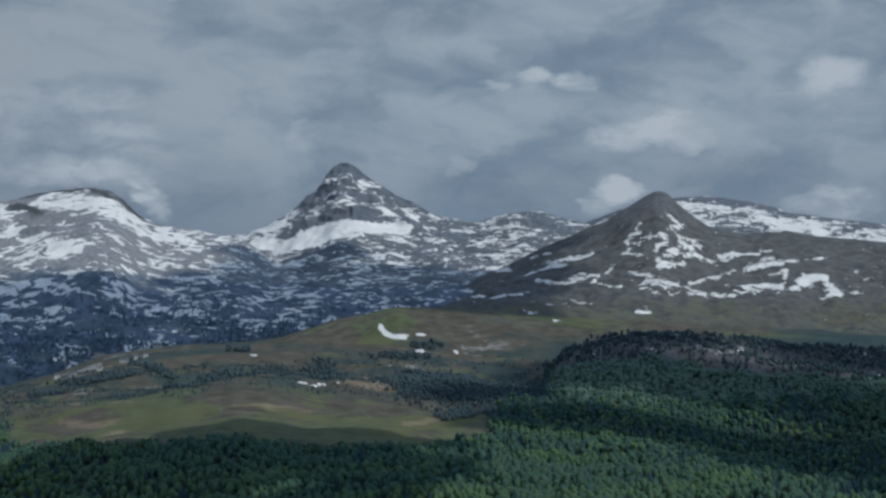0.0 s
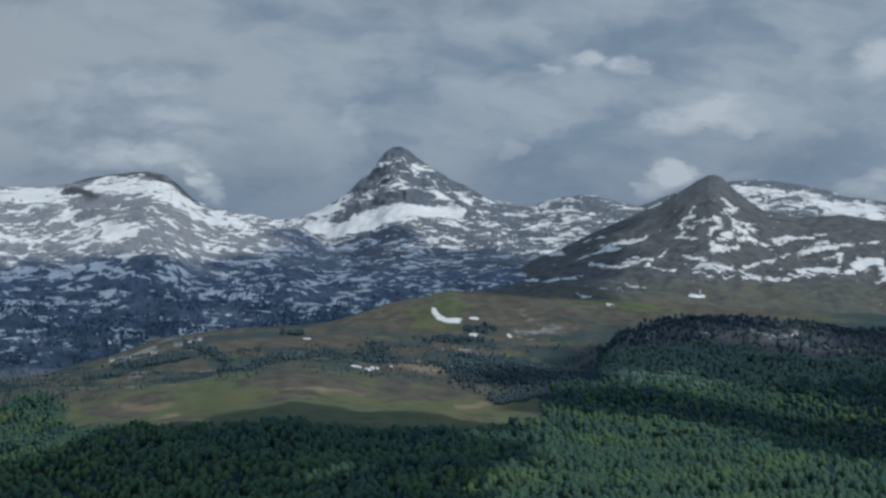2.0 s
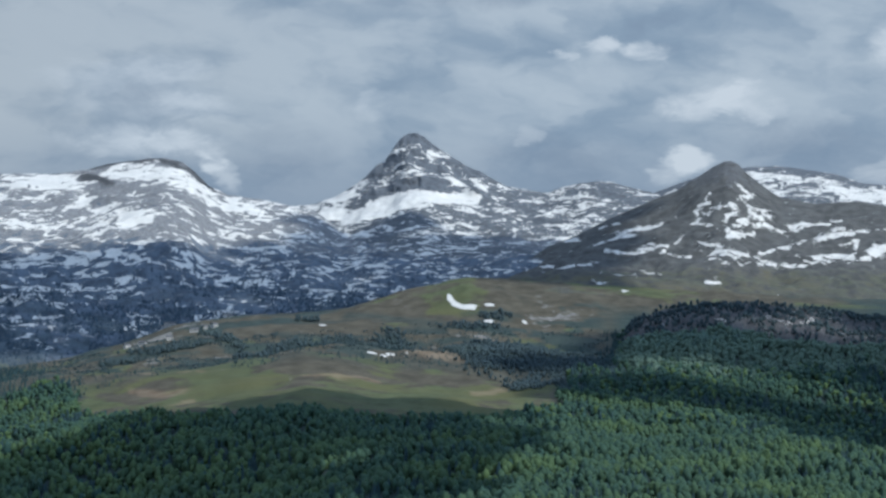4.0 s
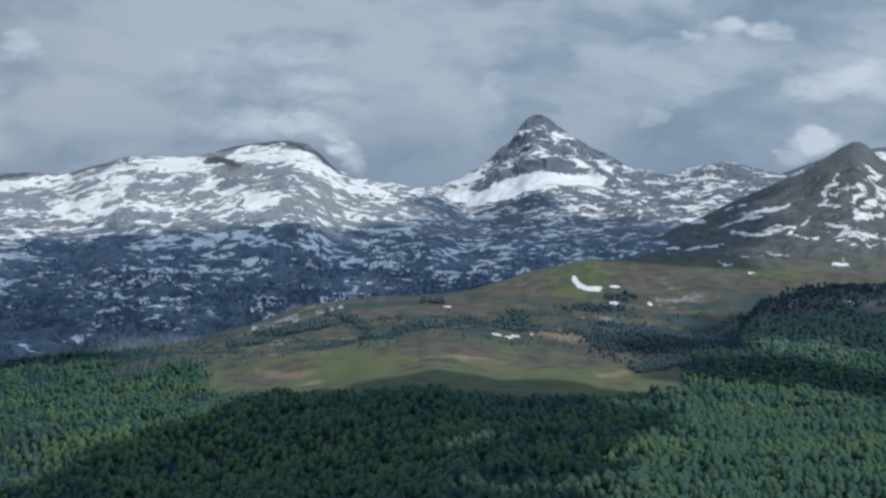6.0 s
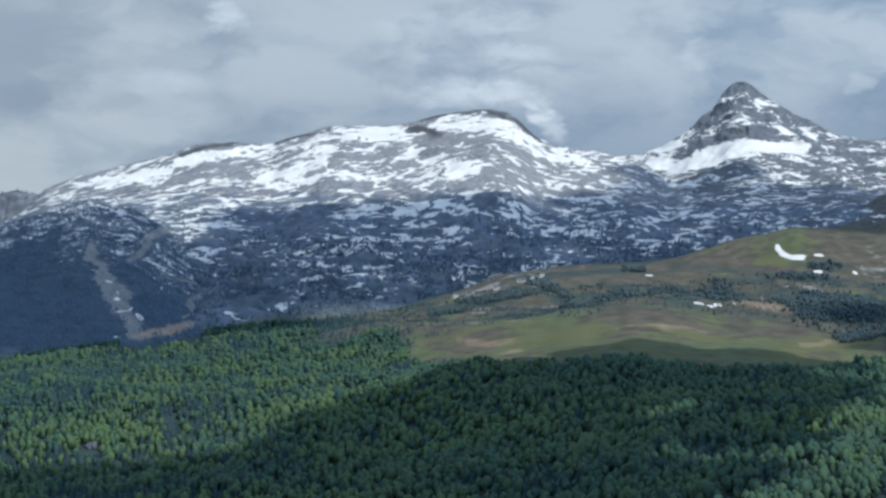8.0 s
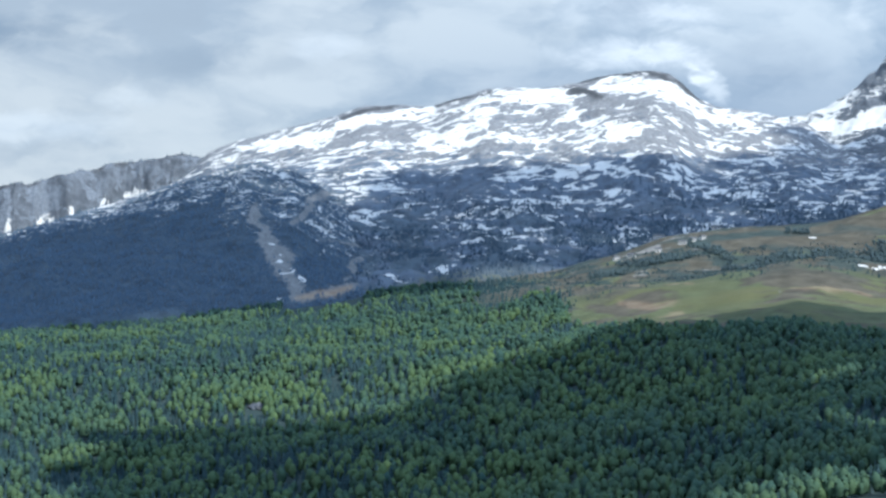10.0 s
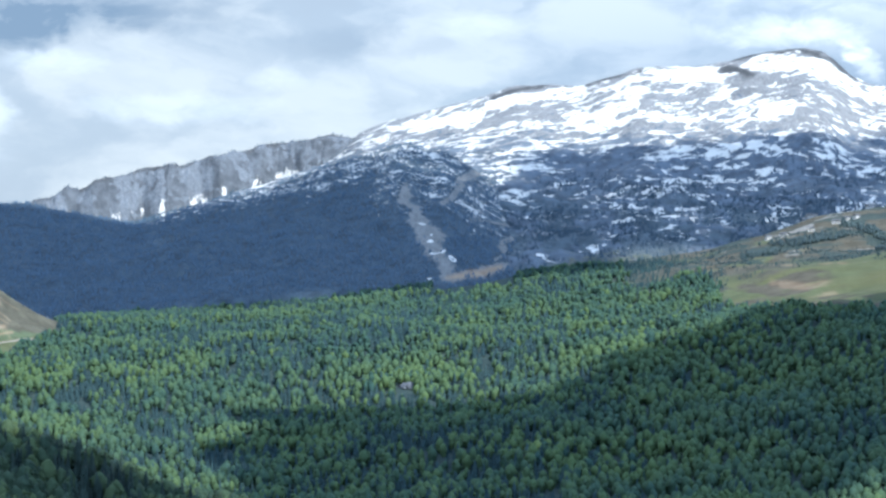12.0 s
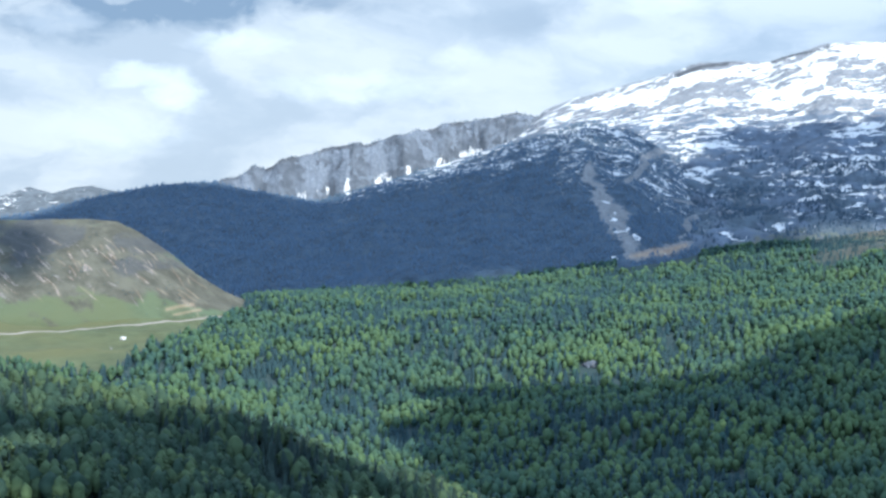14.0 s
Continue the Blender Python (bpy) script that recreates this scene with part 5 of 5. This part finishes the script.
def box(size, at=(0, 0, 0), bevel=0.0):
    bm = bmesh.new()
    bmesh.ops.create_cube(bm, size=1.0, matrix=Matrix.Translation(at) @ Matrix.Diagonal((*size, 1)))
    if bevel:
        bmesh.ops.bevel(bm, geom=bm.edges[:], offset=bevel, segments=2, affect="EDGES")
    return bm


def plaster(name, color, rough=0.85):
    m, n = material(name)
    g, h = n.noise(n.place(), 0.4, 5.0, 0.6), n.noise(n.place((1, 1, 0.2)), 1.5, 4.0, 0.6)
    n.finish(n.mix(n.math("MULTIPLY", g, h), tuple(c * 0.7 for c in color), tuple(min(1, c * 1.15) for c in color)), rough, g, 0.3, 0.05)
    return m


WHITE_WALL, GREY_WALL, SLATE, GLASS, WOOD_DOOR, TARMAC = plaster("white_render", (0.72, 0.71, 0.68)), plaster("weathered_cladding", (0.62, 0.62, 0.6)), plaster("slate_roof", (0.12, 0.125, 0.135), 0.6), plaster("dark_window", (0.05, 0.06, 0.075), 0.15), plaster("brown_door", (0.16, 0.1, 0.06)), plaster("pale_tarmac", (0.27, 0.255, 0.225))


def grid_height(P, span, crest, foot, nv, b, r):
    """The height of a mountain's surface at a place of the plan."""
    v = (r - along(b, foot, 1)) / (along(b, crest, 1) - along(b, foot, 1))
    i = (b - span[0]) / (span[1] - span[0]) * (P.shape[0] - 1)
    j = 2 + np.clip(v, 0, 1) * (nv - 1)
    return float(P[int(round(i)), int(round(j)), 2])


def karst_height(b, r):
    return grid_height(KARST_P, (-4.0, 31.0), LEFT_CREST, LEFT_FOOT, 165, b, r)


def pasture_height(b, r):
    return float(ground_height(np.array(b), np.array(float(r))))


def gable_roof(length, depth, base, rise, over=0.5):
    bm = bmesh.new()
    l, d = length / 2 + over, depth / 2 + over
    top = [bm.verts.new(c) for c in ((-l, -d, base), (l, -d, base), (l, d, base), (-l, d, base), (-l, 0, base + rise), (l, 0, base + rise))]
    low = [bm.verts.new((v.co.x, v.co.y, v.co.z - 0.3)) for v in top]
    for f in ((0, 1, 5, 4), (2, 3, 4, 5), (0, 4, 3), (1, 2, 5)):
        bm.faces.new([top[k] for k in f])
        bm.faces.new([low[k] for k in reversed(f)])
    for p, q in ((0, 1), (1, 2), (2, 3), (3, 0)):
        bm.faces.new((top[q], top[p], low[p], low[q]))
    return bm


def block(b, r, z, length, depth, tall, storeys, bays, wall, label, turn=0.0):
    """A plain building with rows of windows on the side that faces the valley."""
    x, y = to_plan(b, r)
    base = tagged(new("building"), label, "building", "buildings of the mountain village")
    part("wall", box((length, depth, tall + 6), (0, 0, tall / 2 - 3)), wall, base)
    part("roof", gable_roof(length, depth, tall, depth * 0.28, 0.8), SLATE, base)
    step_x, step_z = length / (bays + 0.6), tall / (storeys + 0.3)
    first = None
    for i in range(storeys):
        for k in range(bays):
            at = (-length / 2 + step_x * (k + 0.8), -depth / 2 - 0.02, step_z * (i + 0.7))
            if first is None:
                first = part("window", box((step_x * 0.55, 0.16, step_z * 0.5), (0, 0, 0), 0.03), GLASS, base)
                first.location = at
            else:
                again = new("window", first.data)
                again.parent, again.location = base, at
    base.matrix_basis = pose(x, y, z, 0, 0, b + turn)
    return base


block(9.19, 3411, karst_height(9.19, 3411) + 2, 17, 8, 7, 3, 6, GREY_WALL, "grey weathered apartment block at the foot of the karst", 6)
block(8.52, 3436, karst_height(8.52, 3436) + 1, 12, 7, 5.5, 2, 5, WHITE_WALL, "white lodge in the sun beside the apartment block", -10)
block(7.7, 3491, karst_height(7.7, 3491), 11, 9, 7, 2, 3, WHITE_WALL, "small white house among rocks above the lodges", 20)
for b0, r0, wide, turn in ((8.3, 3095, 9, 15), (8.55, 3085, 12, -20), (8.05, 3105, 8, 40), (9.2, 3010, 8, 5), (9.9, 3050, 10, -30), (10.3, 3055, 8, 25)):
    block(b0, r0, pasture_height(b0, r0), wide, 7, 5, 2, 3, GREY_WALL, "small pale house on the open ground below the karst", turn)

hx, hy = to_plan(31.98, 2215)
hz = pasture_height(31.98, 2215)
barn = tagged(new("barn"), "small white barn in the green pasture by the road", "barn")
part("wall", box((8.5, 5.5, 3.4), (0, 0, 1.4)), WHITE_WALL, barn)
part("roof", gable_roof(8.5, 5.5, 3.1, 2.0), plaster("pale_metal_roof", (0.62, 0.62, 0.6), 0.45), barn, "pale metal roof")
part("door", box((1.8, 0.12, 2.2), (-1.5, -2.79, 1.1), 0.03), WOOD_DOOR, barn)
for wx in (1.2, 3.0):
    part("window", box((0.8, 0.12, 0.8), (wx, -2.79, 1.6), 0.03), GLASS, barn)
barn.matrix_basis = pose(hx, hy, hz, 0, 0, 45) @ Matrix.Scale(0.6, 4)

# the road through the pasture, raised over nearer humps to stay in view
bm = bmesh.new()
rows_ = []
for k in range(90):
    b = 37.5 - k * (37.5 - 29.4) / 89
    r = np.interp(b, [29.4, 29.75, 31.07, 32.24, 33.69, 35.12, 37.5], [2378, 2372, 2332, 2295, 2258, 2228, 2190])
    z = max(pasture_height(b, r + d) for d in (-40, -28, -16, -6, 0, 6)) + 0.8
    rows_.append([bm.verts.new((*to_plan(b, r + d), z - low)) for d, low in ((-2.4, 4.0), (-1.1, 0), (1.1, 0.0), (2.4, 4.0))])
for p, q in zip(rows_, rows_[1:]):
    for k in range(3):
        bm.faces.new((p[k], p[k + 1], q[k + 1], q[k]))
bmesh.ops.recalc_face_normals(bm, faces=bm.faces[:])
road_mesh = bpy.data.meshes.new("road")
bm.to_mesh(road_mesh)
bm.free()
road_mesh.materials.append(TARMAC)
tagged(new("road", road_mesh), "narrow pale road along the foot of the grazed hill", "road", kind="structure")


def outcrop(b, r, size, seed, label):
    x, y = to_plan(b, r)
    bm = bmesh.new()
    for k in range(5):
        rr = np.random.default_rng(seed + k)
        at = Vector((rr.uniform(-0.8, 0.8) * size, rr.uniform(-0.3, 0.3) * size, size * rr.uniform(-0.1, 0.25)))
        made = bmesh.ops.create_icosphere(bm, subdivisions=3, radius=size * rr.uniform(0.35, 0.65), matrix=Matrix.Translation(at))["verts"]
        for vert in made:
            q = noise.fractal(vert.co * (1.4 / size) + Vector((seed, k, 0)), 0.7, 2.2, 4)
            vert.co = at + (vert.co - at) * (1 + 0.45 * q)
    mesh = bpy.data.meshes.new("rock_outcrop")
    bm.to_mesh(mesh)
    bm.free()
    mesh.materials.append(SCARP)
    ob = tagged(new("rock_outcrop", mesh), label, "rock")
    ob.matrix_basis = Matrix.Translation((x, y, float(ground_height(np.array(b), np.array(r))) + size * 0.1))
    return ob


outcrop(19.8, 2056, 7.5, 5, "pale limestone outcrop in a clearing of the forest")
outcrop(17.27, 1864, 6.0, 9, "grey limestone outcrop jutting from the forest")
outcrop(17.05, 1870, 4.0, 14, "grey limestone outcrop jutting from the forest")
outcrop(-6.1, 2440, 6.0, 21, "dark grey outcrop above the shaded wood")
lx, ly = to_plan(7.74, 2150)
lone = copy_thing(firs[0], Matrix.Translation((lx, ly, float(ground_height(np.array(7.74), np.array(2150.0))) - 0.3)) @ Matrix.Scale(0.75, 4))
tagged(lone, "lone dark fir at the edge of the shaded meadow", "tree")
lone["group"] = ""
